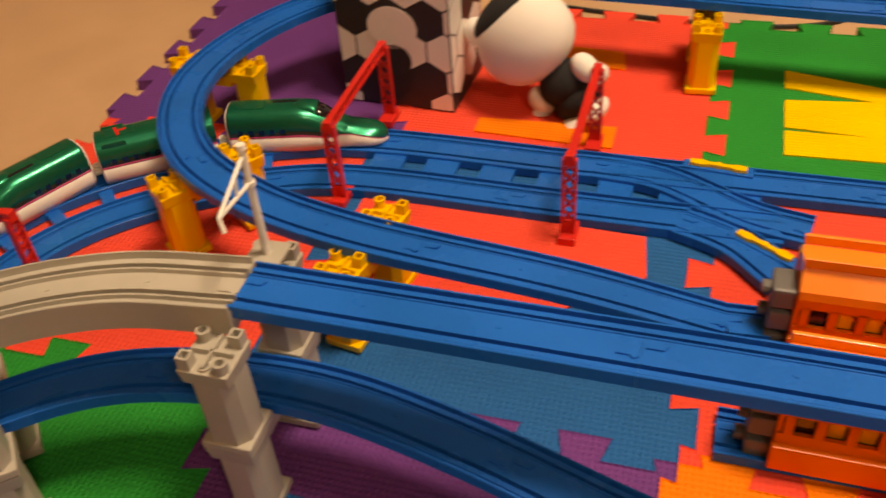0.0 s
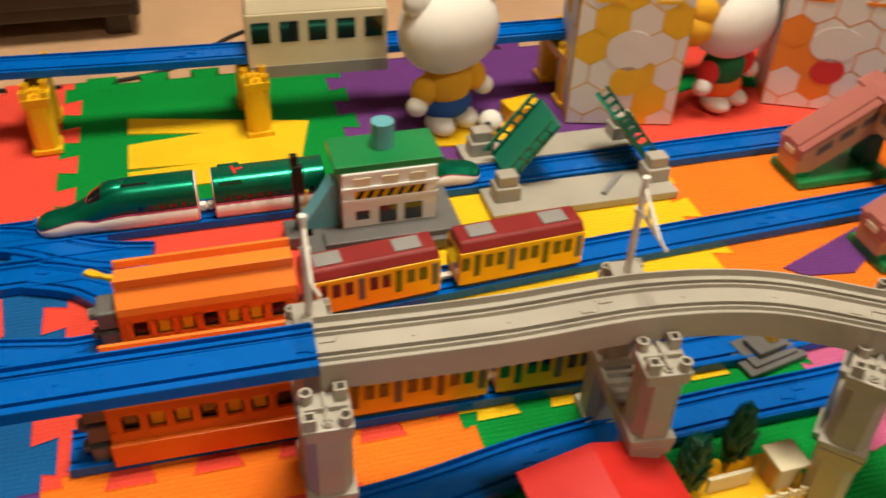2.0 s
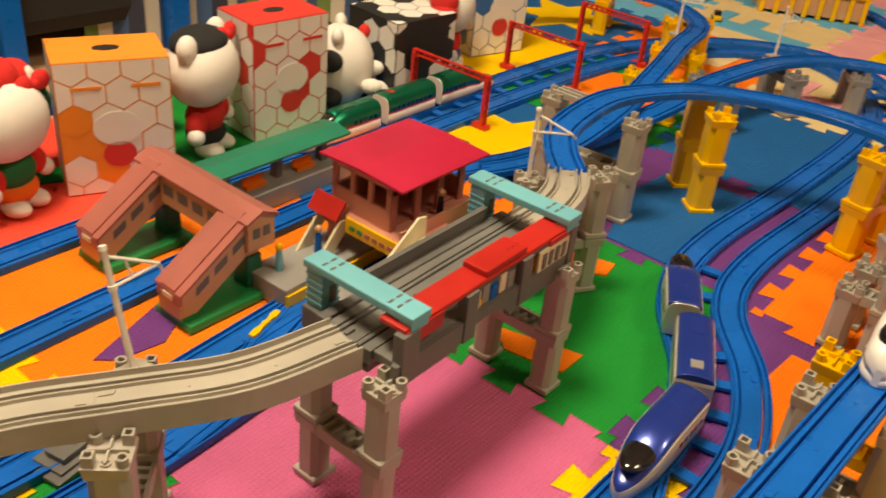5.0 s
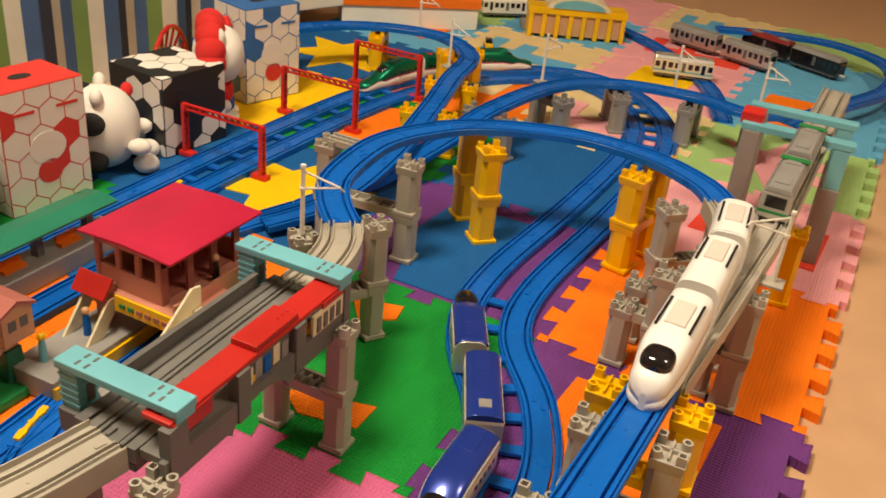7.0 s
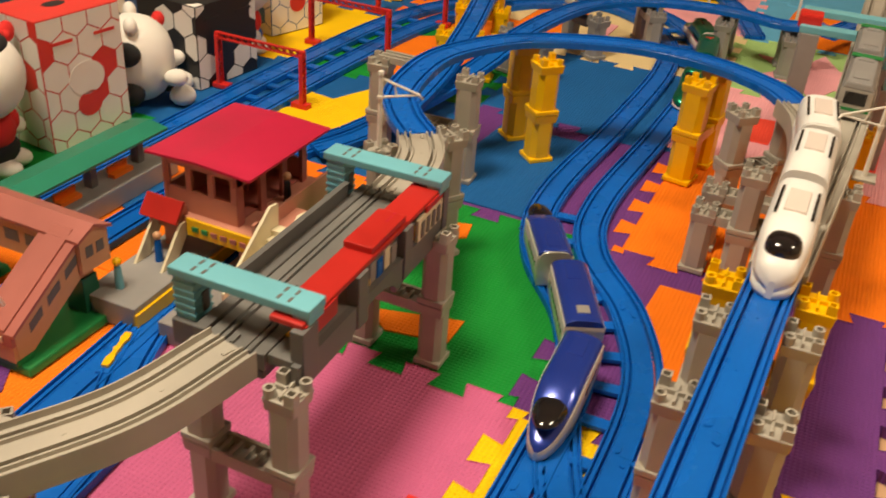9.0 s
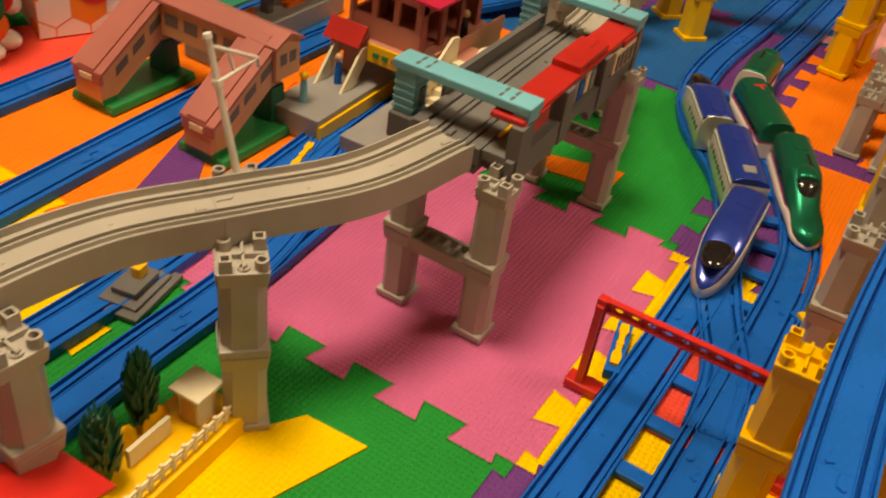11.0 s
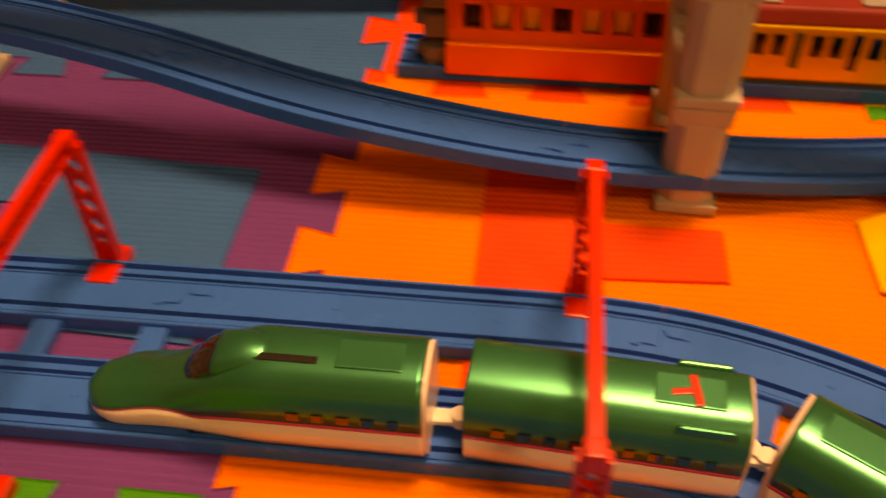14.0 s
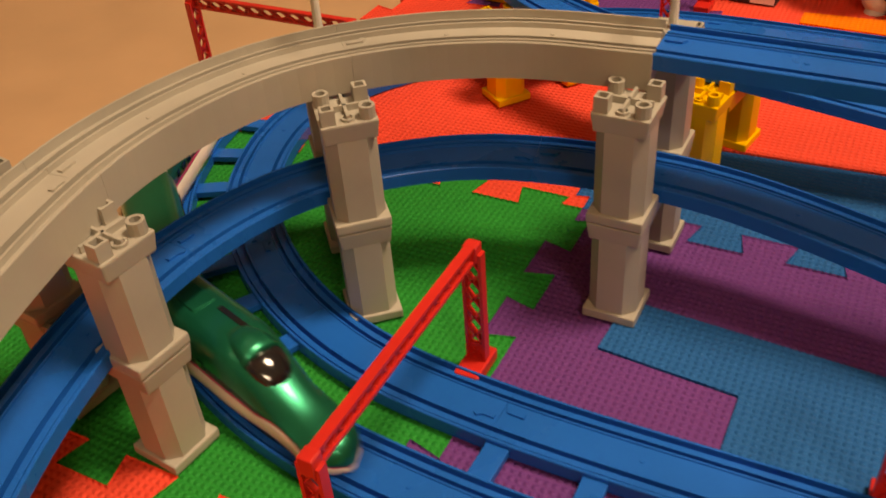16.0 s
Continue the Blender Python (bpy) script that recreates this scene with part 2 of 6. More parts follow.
class Line:
    """A smooth line through a few places, by arc length."""

    def __init__(self, places, closed=False, step=0.006):
        p = [Vector((*q, 0.0)) if len(q) == 2 else Vector(q) for q in places]
        n = len(p)
        dense = []
        for i in range(n if closed else n - 1):
            if closed:
                a, b, c, d = p[i - 1], p[i], p[(i + 1) % n], p[(i + 2) % n]
            else:
                a, b, c, d = p[max(i - 1, 0)], p[i], p[i + 1], p[min(i + 2, n - 1)]
            m1, m2 = (c - a) / 2, (d - b) / 2
            if not closed and i == 0:
                m1 = c - b
            if not closed and i == n - 2:
                m2 = c - b
            k = max(4, int((c - b).length / step))
            for j in range(k):
                u = j / k
                dense.append(b * (2 * u**3 - 3 * u**2 + 1) + m1 * (u**3 - 2 * u**2 + u) + c * (3 * u**2 - 2 * u**3) + m2 * (u**3 - u**2))
        dense.append(p[0] if closed else p[-1])
        for _ in range(3):
            ends = dense[0].copy(), dense[-1].copy()
            dense = [dense[0]] + [(dense[i - 1] + 2 * dense[i] + dense[i + 1]) / 4 for i in range(1, len(dense) - 1)] + [dense[-1]]
            dense[0], dense[-1] = ends
        self.p = np.array([v[:] for v in dense])
        self.s = np.r_[0, np.cumsum(np.linalg.norm(np.diff(self.p, axis=0), axis=1))]
        self.length, self.closed = float(self.s[-1]), closed

    def at(self, s):
        if self.closed:
            s = s % self.length
        return Vector([float(np.interp(s, self.s, self.p[:, k])) for k in range(3)])

    def way(self, s, h=0.006):
        a, b = (s - h, s + h) if self.closed else (max(0, s - h), min(self.length, s + h))
        return (self.at(b) - self.at(a)).normalized()

    def side(self, s):
        w = self.way(s)
        return Vector((-w.y, w.x, 0)).normalized()

    def place(self, s, lift=0.0):
        w = self.way(s)
        rz = math.degrees(math.atan2(w.y, w.x))
        ry = -math.degrees(math.asin(w.z))
        p = self.at(s)
        return pose(p.x, p.y, p.z + lift, 0, ry, rz)

    def beside(self, off, s0, s1, n):
        return [tuple(self.at(s0 + (s1 - s0) * k / n) + off * self.side(s0 + (s1 - s0) * k / n)) for k in range(n + 1)]


def sweep(bm, line, s0, s1, section, step=0.012, mat=0):
    n = max(1, int(math.ceil((s1 - s0) / step)))
    rings = []
    for k in range(n + 1):
        s = s0 + (s1 - s0) * k / n
        p, side = line.at(s), line.side(s)
        rings.append([bm.verts.new(p + side * x + Vector((0, 0, z))) for x, z in section])
    c = len(section)
    for a, b in zip(rings, rings[1:]):
        for k in range(c):
            f = bm.faces.new((a[k], a[(k + 1) % c], b[(k + 1) % c], b[k]))
            f.material_index = mat
    for r in (rings[0], rings[-1][::-1]):
        bm.faces.new(r).material_index = mat


RAIL_HALF = [(0.019, 0.0), (0.019, 0.0080), (0.0186, 0.0085), (0.0174, 0.0085), (0.0172, 0.0040), (0.0157, 0.0040), (0.0155, 0.0066), (0.0123, 0.0066), (0.0122, 0.0003), (0.0098, 0.0003), (0.0097, 0.0070), (0.0088, 0.0070), (0.0085, 0.0062)]
RAIL = RAIL_HALF + [(-x, z) for x, z in RAIL_HALF[::-1]]
VIA_HALF = [(0.0215, -0.010), (0.0215, 0.0098), (0.0212, 0.0103), (0.0201, 0.0103), (0.0197, 0.0056), (0.0140, 0.0056), (0.0137, 0.0084), (0.0124, 0.0084), (0.0121, 0.0018), (0.0093, 0.0018), (0.0090, 0.0084), (0.0077, 0.0084), (0.0074, 0.0056)]
VIADUCT = VIA_HALF + [(-x, z) for x, z in VIA_HALF[::-1]]


def lay_rails(line, s0, s1, label, mats=None, section=None, group="toy rails", unit=0.216):
    """Rail pieces end to end, each with a coupling tab and its socket bars."""
    mats, section = mats or BLUE, section or RAIL
    n = max(1, round((s1 - s0) / unit))
    for k in range(n):
        a, b = s0 + (s1 - s0) * k / n, s0 + (s1 - s0) * (k + 1) / n
        bm = bmesh.new()
        sweep(bm, line, a + 0.0001, b - 0.0001, section)
        piece = tagged(part("toy_rail", bm, mats), label, "toy rail", group)
        top = 0.0062 if section is RAIL else 0.0056
        for s, turn in ((a + 0.007, 1), (b - 0.007, -1)):
            p, w = line.at(s), line.way(s)
            m = pose(p.x, p.y, p.z, 0, 0, math.degrees(math.atan2(w.y, w.x)))
            bm = bmesh.new()
            add_prism(bm, [(-0.005, 0.0015 * turn), (0.004, 0.0015 * turn), (0.006, 0.005 * turn), (0.004, 0.0065 * turn), (0.001, 0.0045 * turn), (-0.005, 0.0045 * turn)], top - 0.001, top + 0.0011, m)
            part("coupling_tab", bm, mats, piece)
        for s in (a + (b - a) * 0.33, a + (b - a) * 0.67):
            p = line.at(s) + line.side(s) * 0.0
            bm = bmesh.new()
            add_rod(bm, p + Vector((0, 0, top - 0.0005)), p + Vector((0, 0, top + 0.0005)), 0.0017, 0.0012, 10)
            part("moulding_dot", bm, mats, piece)


def rungs(line, off, s0, s1, label, wide=0.0125):
    """Ladder ties between the two lanes of a double rail."""
    s = s0
    while s < s1:
        w = line.way(s)
        p = line.at(s) + line.side(s) * off
        bm = bmesh.new()
        add_box(bm, p.x, p.y, p.z + 0.0015, wide, 0.0235, 0.0045, math.degrees(math.atan2(w.y, w.x)), 0.0006)
        tagged(part("rail_tie", bm, BLUE), label, "rail tie", "ties of the double rail")
        s += 0.052

# ---------------------------------------------------------------- the room


def slab(name, label, x0, y0, z0, x1, y1, z1, mats, category):
    bm = bmesh.new()
    add_box(bm, (x0 + x1) / 2, (y0 + y1) / 2, z0, x1 - x0, y1 - y0, z1 - z0)
    return tagged(part(name, bm, mats), label, category, kind="structure")


slab("floor", "warm tan smooth floor round the foam mats", -2.2, -1.9, -0.06, 4.6, 2.6, -0.012, FLOOR, "floor")
slab("wall_north", "beige painted wall behind the toys", -2.2, 2.6, -0.06, 4.6, 2.7, 2.4, WALL, "wall")
slab("wall_south", "beige painted wall", -2.2, -2.0, -0.06, 4.6, -1.9, 2.4, WALL, "wall")
slab("wall_west", "beige painted wall", -2.3, -2.0, -0.06, -2.2, 2.7, 2.4, WALL, "wall")
slab("wall_east", "beige painted wall", 4.6, -2.0, -0.06, 4.7, 2.7, 2.4, WALL, "wall")
slab("ceiling", "white painted ceiling", -2.3, -2.0, 2.4, 4.7, 2.7, 2.5, CEILING, "ceiling")
for lx, ly in ((0.5, 0.55), (1.3, -1.3)):
    lamp = thing("ceiling_light", "round glowing ceiling light with a white rim", "ceiling light", "ceiling lights", pose(lx, ly, 2.4))
    bm = bmesh.new()
    add_rod(bm, (0, 0, -0.10), (0, 0, 0), 0.32, 0.33, 32)
    part("diffuser", bm, LAMP, lamp)
    bm = bmesh.new()
    add_rod(bm, (0, 0, -0.02), (0, 0, 0), 0.36, 0.36, 32)
    part("rim", bm, WHITE, lamp)

# ---------------------------------------------------------------- foam mats
TILE = 0.3


def seam_points(flip):
    """Tooth line along an edge of 0.3 m: pairs of run and sideways step."""
    pts = [(0.0, 0.0), (0.015, 0.0)]
    for k in range(9):
        a = 0.015 + 0.03 * k
        o = 0.0095 * (1 if (k + flip) % 2 == 0 else -1)
        pts += [(a - 0.0025, o), (a + 0.0325, o)]
    return pts + [(0.285, 0.0)]


def tile_outline(i, j):
    x, y = i * TILE, j * TILE
    f = lambda a, b: (a * 3 + b * 5) % 2
    low = [(s, o) for s, o in seam_points(f(i, j + 1))]
    right = [(TILE + o, s) for s, o in seam_points(f(j + 1, i + 1))]
    high = [(s, TILE + o) for s, o in seam_points(f(i, j + 2))] + [(TILE, TILE)]
    left = [(o, s) for s, o in seam_points(f(j + 1, i))] + [(0, TILE)]
    loop = low + right + high[::-1] + left[::-1]
    out = []
    for q in loop:
        if not out or (abs(q[0] - out[-1][0]) + abs(q[1] - out[-1][1])) > 1e-5:
            out.append(q)
    if abs(out[0][0] - out[-1][0]) + abs(out[0][1] - out[-1][1]) < 1e-5:
        out.pop()
    return out


# strokes of a shape let into a tile: polygons in tile units
BAR_L = [[(0.06, 0.30), (0.88, 0.26), (0.86, 0.78), (0.52, 0.80), (0.06, 0.66)]]
ELL = [[(0.03, 0.34), (0.66, 0.38), (0.87, 0.56), (0.85, 0.72), (0.03, 0.76)]]
TEE = [[(0.19, 0.74), (0.18, 0.59), (0.44, 0.57), (0.44, 0.30), (0.86, 0.28), (0.86, 0.70)]]
EFF = [[(0.28, 0.10), (0.48, 0.10), (0.48, 0.83), (0.28, 0.83)], [(0.48, 0.48), (0.69, 0.49), (0.69, 0.61), (0.48, 0.61)], [(0.48, 0.74), (0.72, 0.74), (0.72, 0.85), (0.48, 0.85)]]
BITS = [[(0.35, 0.75), (0.66, 0.72), (0.68, 0.60), (0.35, 0.62)], [(0.26, 0.22), (0.70, 0.24), (0.70, 0.12), (0.26, 0.14)]]
EMM = [[(0.20, 0.68), (0.20, 0.57), (0.47, 0.52), (0.20, 0.49), (0.20, 0.33), (0.45, 0.315), (0.20, 0.31), (0.20, 0.18), (0.77, 0.20), (0.85, 0.53)]]
SWASH = [[(0.14, 0.43), (0.42, 0.40), (0.60, 0.36), (0.84, 0.28), (0.83, 0.44), (0.60, 0.58), (0.42, 0.62), (0.14, 0.62)]]
SLANT = [[(0.30, 0.62), (0.56, 0.68), (0.62, 0.82), (0.36, 0.80)], [(0.24, 0.26), (0.60, 0.20), (0.60, 0.36), (0.30, 0.40)]]
LEGS = [[(0.14, 0.49), (0.18, 0.29), (0.31, 0.29), (0.22, 0.60)], [(0.72, 0.62), (0.80, 0.50), (0.90, 0.52), (0.84, 0.72)]]
WEDGE = [[(0.15, 0.34), (0.20, 0.29), (0.36, 0.27), (0.55, 0.40), (0.52, 0.48)]]
ARC = [[(0.5 + r * math.cos(a), 0.3 + r * 0.62 * math.sin(a)) for r, a in [(0.46, math.pi * k / 14) for k in range(15)] + [(0.28, math.pi * (14 - k) / 14) for k in range(15)]]]
STAR = [[(0.5 + (0.42 if k % 2 == 0 else 0.2) * math.cos(k * math.pi / 6), 0.5 + (0.42 if k % 2 == 0 else 0.2) * math.sin(k * math.pi / 6)) for k in range(12)]]
OVAL = [[(0.5 + 0.36 * math.cos(k * math.tau / 18), 0.5 + 0.3 * math.sin(k * math.tau / 18)) for k in range(18)]]

TILES = {
    (-2, -1): ("red", None), (-1, -1): ("green", None), (0, -1): ("blue", None), (1, -1): ("purple", None), (2, -1): ("yellow", ("red", EFF)),
    (3, -1): ("purple", ("orange", BAR_L)), (4, -1): ("orange", None), (5, -1): ("rose", ("red", BITS)), (6, -1): ("lime", ("rose", STAR)), (7, -1): ("sky", ("orange", BAR_L)),
    (-2, 0): ("green", None), (-1, 0): ("purple", ("blue", TEE)), (0, 0): ("orange", ("red", EFF)), (1, 0): ("green", ("yellow", SWASH)), (2, 0): ("pink", None),
    (3, 0): ("green", ("orange", LEGS)), (4, 0): ("purple", ("blue", BAR_L)), (5, 0): ("blue", None), (6, 0): ("cream", ("rose", EFF)), (7, 0): ("rose", ("yellow", TEE)),
    (-2, 1): ("red", None), (-1, 1): ("blue", ("red", ELL)), (0, 1): ("red", None), (1, 1): ("yellow", None), (2, 1): ("orange", ("purple", WEDGE)),
    (3, 1): ("orange", ("blue", SLANT)), (4, 1): ("blue", ("yellow", STAR)), (5, 1): ("green", ("orange", OVAL)), (6, 1): ("orange", ("cream", TEE)), (7, 1): ("cream", ("sky", EFF)),
    (-2, 2): ("purple", None), (-1, 2): ("red", ("orange", BITS)), (0, 2): ("green", ("yellow", EMM)), (1, 2): ("purple", ("yellow", SLANT)), (2, 2): ("red", ("green", ARC)),
    (3, 2): ("green", None), (4, 2): ("blue", None), (5, 2): ("yellow", None), (6, 2): ("blue", ("yellow", STAR)), (7, 2): ("sky", ("orange", SLANT)),
    (8, -1): ("sky", None), (8, 0): ("rose", ("red", EFF)), (8, 1): ("sky", ("cream", TEE)), (8, 2): ("lime", None),
    (9, -1): ("lime", None), (9, 0): ("cream", ("sky", EFF)), (9, 1): ("rose", None), (9, 2): ("sky", None),
}


def foam_tile(i, j, colour, inlay):
    bm = bmesh.new()
    vs = [bm.verts.new((x, y, 0)) for x, y in tile_outline(i, j)]
    top = bm.faces.new(vs)
    bm.normal_update()
    if top.normal.z < 0:
        top.normal_flip()
    body = bmesh.ops.extrude_face_region(bm, geom=[top])
    low = [v for v in body["geom"] if isinstance(v, bmesh.types.BMVert)]
    for v in low:
        v.co.z = -0.012
    tops = [f for f in bm.faces if abs(f.calc_center_median().z) < 1e-6 and abs(f.normal.z) > 0.5]
    before = set(bm.verts)
    bmesh.ops.inset_region(bm, faces=tops, thickness=0.0011, use_even_offset=False)
    inner = set(bm.verts) - before
    for v in bm.verts:
        if v not in inner and v.co.z > -0.001:
            v.co.z = -0.0013
    tile = part("foam_mat", bm, FOAM[colour])
    tile.matrix_world = pose(i * TILE, j * TILE, 0)
    tagged(tile, f"{colour} foam jigsaw mat tile" + (f" with a {inlay[0]} letter shape let in" if inlay else " lying on the floor"), "foam mat", "jigsaw foam mats")
    if inlay:
        for n, poly in enumerate(inlay[1]):
            bm = bmesh.new()
            add_prism(bm, [(x * TILE, y * TILE) for x, y in poly], -0.004, 0.0004 + 0.0002 * n)
            part("inlay", bm, FOAM[inlay[0]], tile, f"{inlay[0]} foam letter shape")


for (i, j), (colour, inlay) in TILES.items():
    foam_tile(i, j, colour, inlay)

# ---------------------------------------------------------------- rails on the ground
OUTER = Line([(-0.295, 0.600), (-0.10, 0.598), (0.15, 0.598), (0.45, 0.600), (0.80, 0.604), (1.10, 0.600), (1.45, 0.598), (1.75, 0.582), (1.93, 0.535), (2.09, 0.43),
              (2.17, 0.29), (2.12, 0.16), (1.99, 0.065), (1.82, 0.026), (1.54, 0.028), (1.30, 0.040), (1.18, 0.018), (1.08, -0.052), (0.97, -0.094), (0.82, -0.100),
              (0.65, -0.098), (0.52, -0.094), (0.43, -0.086), (0.37, -0.064), (0.31, -0.026), (0.25, 0.014), (0.17, 0.043), (0.05, 0.047), (-0.12, 0.047), (-0.28, 0.046),
              (-0.39, 0.062), (-0.49, 0.112), (-0.565, 0.19), (-0.605, 0.29), (-0.602, 0.385), (-0.56, 0.468), (-0.485, 0.535), (-0.39, 0.582)], closed=True)


def loop_s(x, y):
    d = np.hypot(OUTER.p[:, 0] - x, OUTER.p[:, 1] - y)
    return float(OUTER.s[int(d.argmin())])


lay_rails(OUTER, 0, OUTER.length, "glossy blue plastic toy rail of the outer lane on the mats")
S_TURN, S_NEARTURN = loop_s(1.25, 0.60), loop_s(0.80, -0.10)
INNER_FAR = Line(OUTER.beside(-0.060, S_TURN, S_NEARTURN, 60))
lay_rails(INNER_FAR, 0, INNER_FAR.length, "glossy blue plastic toy rail of the inner lane on the mats")
S_BACK = OUTER.length + loop_s(0.06, 0.60)
INNER_NEAR = Line(OUTER.beside(-0.060, S_NEARTURN, S_BACK, 70))
lay_rails(INNER_NEAR, 0, INNER_NEAR.length, "glossy blue plastic toy rail of the inner lane on the mats")
TIE = "blue plastic tie between the lanes of a double rail"
for a, b in ((loop_s(1.28, 0.6), loop_s(1.85, 0.57)), (loop_s(2.13, 0.18), loop_s(1.86, 0.03)), (loop_s(1.24, 0.035), loop_s(0.86, -0.10)),
             (loop_s(0.74, -0.1), loop_s(-0.30, 0.046)), (loop_s(-0.42, 0.075), loop_s(-0.36, 0.59))):
    rungs(OUTER, -0.030, a, b if b > a else b + OUTER.length, TIE)

rungs(OUTER, -0.030, loop_s(-0.285, 0.6), loop_s(0.04, 0.6), TIE, 0.030)

# yard rails under and behind the viaduct
YARD_BACK = Line([(0.02, 0.406, 0.018), (0.12, 0.430, 0.0), (0.28, 0.444), (0.46, 0.456), (0.70, 0.468), (0.95, 0.478), (1.06, 0.470), (1.18, 0.435), (1.30, 0.395)])
lay_rails(YARD_BACK, 0, YARD_BACK.length, "glossy blue plastic toy rail through the yard")
YARD_FRONT = Line([(0.02, 0.326), (0.30, 0.322), (0.55, 0.316), (0.74, 0.330), (0.90, 0.345), (1.10, 0.36)])
lay_rails(YARD_FRONT, 0, YARD_FRONT.length, "glossy blue plastic toy rail through the yard")
SPUR = Line([(-0.02, 0.535, 0.0007), (0.025, 0.516, 0.0007), (0.06, 0.480, 0.0007), (0.10, 0.448, 0.0007), (0.13, 0.436, 0.0007)])
lay_rails(SPUR, 0, SPUR.length, "blue plastic toy rail leaving a set of points")

CROSS = Line([(-0.10, 0.5975, 0.0008), (-0.04, 0.590, 0.0008), (0.03, 0.553, 0.0008), (0.08, 0.540, 0.0008)])
lay_rails(CROSS, 0, CROSS.length, "blue plastic toy rail leaving a set of points")
NEAR_POINTS = Line([(0.70, -0.0975, 0.0008), (0.77, -0.088, 0.0008), (0.84, -0.060, 0.0008), (0.90, -0.040, 0.0008)])
lay_rails(NEAR_POINTS, 0, NEAR_POINTS.length, "blue plastic toy rail leaving a set of points")
YARD_POINTS = Line([(0.62, 0.256, 0.0008), (0.70, 0.272, 0.0008), (0.78, 0.310, 0.0008), (0.86, 0.338, 0.0008)])
lay_rails(YARD_POINTS, 0, YARD_POINTS.length, "blue plastic toy rail leaving a set of points")

# ---------------------------------------------------------------- raised rails
DECK_Z = 0.142
VIA_LEFT = Line([(-0.395, -0.12, DECK_Z), (-0.432, -0.03, DECK_Z), (-0.450, 0.065, DECK_Z), (-0.432, 0.150, DECK_Z), (-0.385, 0.206, DECK_Z), (-0.32, 0.240, DECK_Z), (-0.245, 0.251, DECK_Z)])
lay_rails(VIA_LEFT, 0, VIA_LEFT.length, "warm grey plastic viaduct rail with raised sides", GREY, VIADUCT, unit=0.17)
VIA_BLUE = Line([(-0.245, 0.252, DECK_Z), (-0.03, 0.250, DECK_Z), (0.19, 0.247, DECK_Z)])
lay_rails(VIA_BLUE, 0, VIA_BLUE.length, "long glossy blue plastic rail on the viaduct")
VIA_RIGHT = Line([(0.19, 0.247, DECK_Z), (0.30, 0.241, DECK_Z), (0.40, 0.241, DECK_Z), (0.48, 0.226, DECK_Z), (0.55, 0.188, DECK_Z), (0.62, 0.150, DECK_Z), (0.70, 0.134, DECK_Z)])
lay_rails(VIA_RIGHT, 0, VIA_RIGHT.length, "warm grey plastic viaduct rail with raised sides", GREY, VIADUCT, unit=0.19)
STATION_HALF = [(0.0230, -0.008), (0.0230, 0.0050), (0.0150, 0.0050), (0.0148, 0.0030), (0.0128, 0.0030), (0.0126, 0.0050), (0.0110, 0.0056), (0.0095, 0.0056), (0.0093, 0.0030), (0.0078, 0.0030), (0.0076, 0.0046)]
STATION_TRACK = STATION_HALF + [(-x, z) for x, z in STATION_HALF[::-1]]
VIA_STATION = Line([(0.70, 0.134, DECK_Z), (0.82, 0.139, DECK_Z), (0.94, 0.143, DECK_Z)])
lay_rails(VIA_STATION, 0, VIA_STATION.length, "smooth dark grey rail through the raised station", TRACK_GREY, STATION_TRACK, unit=0.25)
VIA_CURVE = Line([(0.94, 0.143, DECK_Z), (0.985, 0.147, DECK_Z), (1.028, 0.159, DECK_Z), (1.064, 0.181, DECK_Z)])
lay_rails(VIA_CURVE, 0, VIA_CURVE.length, "warm grey plastic viaduct rail with raised sides", GREY, VIADUCT)
LOOP = Line([(1.064, 0.181, DECK_Z), (1.105, 0.219, DECK_Z), (1.160, 0.248, DECK_Z), (1.270, 0.260, DECK_Z), (1.351, 0.232, DECK_Z), (1.412, 0.181, DECK_Z), (1.462, 0.074, DECK_Z), (1.457, -0.031, DECK_Z), (1.416, -0.108, DECK_Z), (1.375, -0.140, DECK_Z)])
lay_rails(LOOP, 0, LOOP.length, "glossy blue plastic rail of the raised curve")
LOOP_END = Line([(1.375, -0.140, DECK_Z), (1.330, -0.160, DECK_Z + 0.0007), (1.27, -0.170, DECK_Z + 0.0007), (1.20, -0.173, DECK_Z + 0.0007), (0.98, -0.172, DECK_Z + 0.0007)])
lay_rails(LOOP_END, 0, LOOP_END.length, "warm grey plastic viaduct rail with raised sides", GREY, VIADUCT)
WHITE_FAR = Line([(1.95, -0.207, DECK_Z), (1.75, -0.204, DECK_Z), (1.40, -0.200, DECK_Z), (1.22, -0.191, DECK_Z), (1.08, -0.181, DECK_Z), (0.985, -0.174, DECK_Z)])
lay_rails(WHITE_FAR, 0, WHITE_FAR.length, "warm grey plastic viaduct rail with raised sides", GREY, VIADUCT)
WHITE_NEAR = Line([(0.98, -0.172, DECK_Z), (0.82, -0.165, DECK_Z), (0.62, -0.160, DECK_Z), (0.36, -0.172, DECK_Z)])
lay_rails(WHITE_NEAR, 0, WHITE_NEAR.length, "glossy blue plastic rail on tall grey piers")

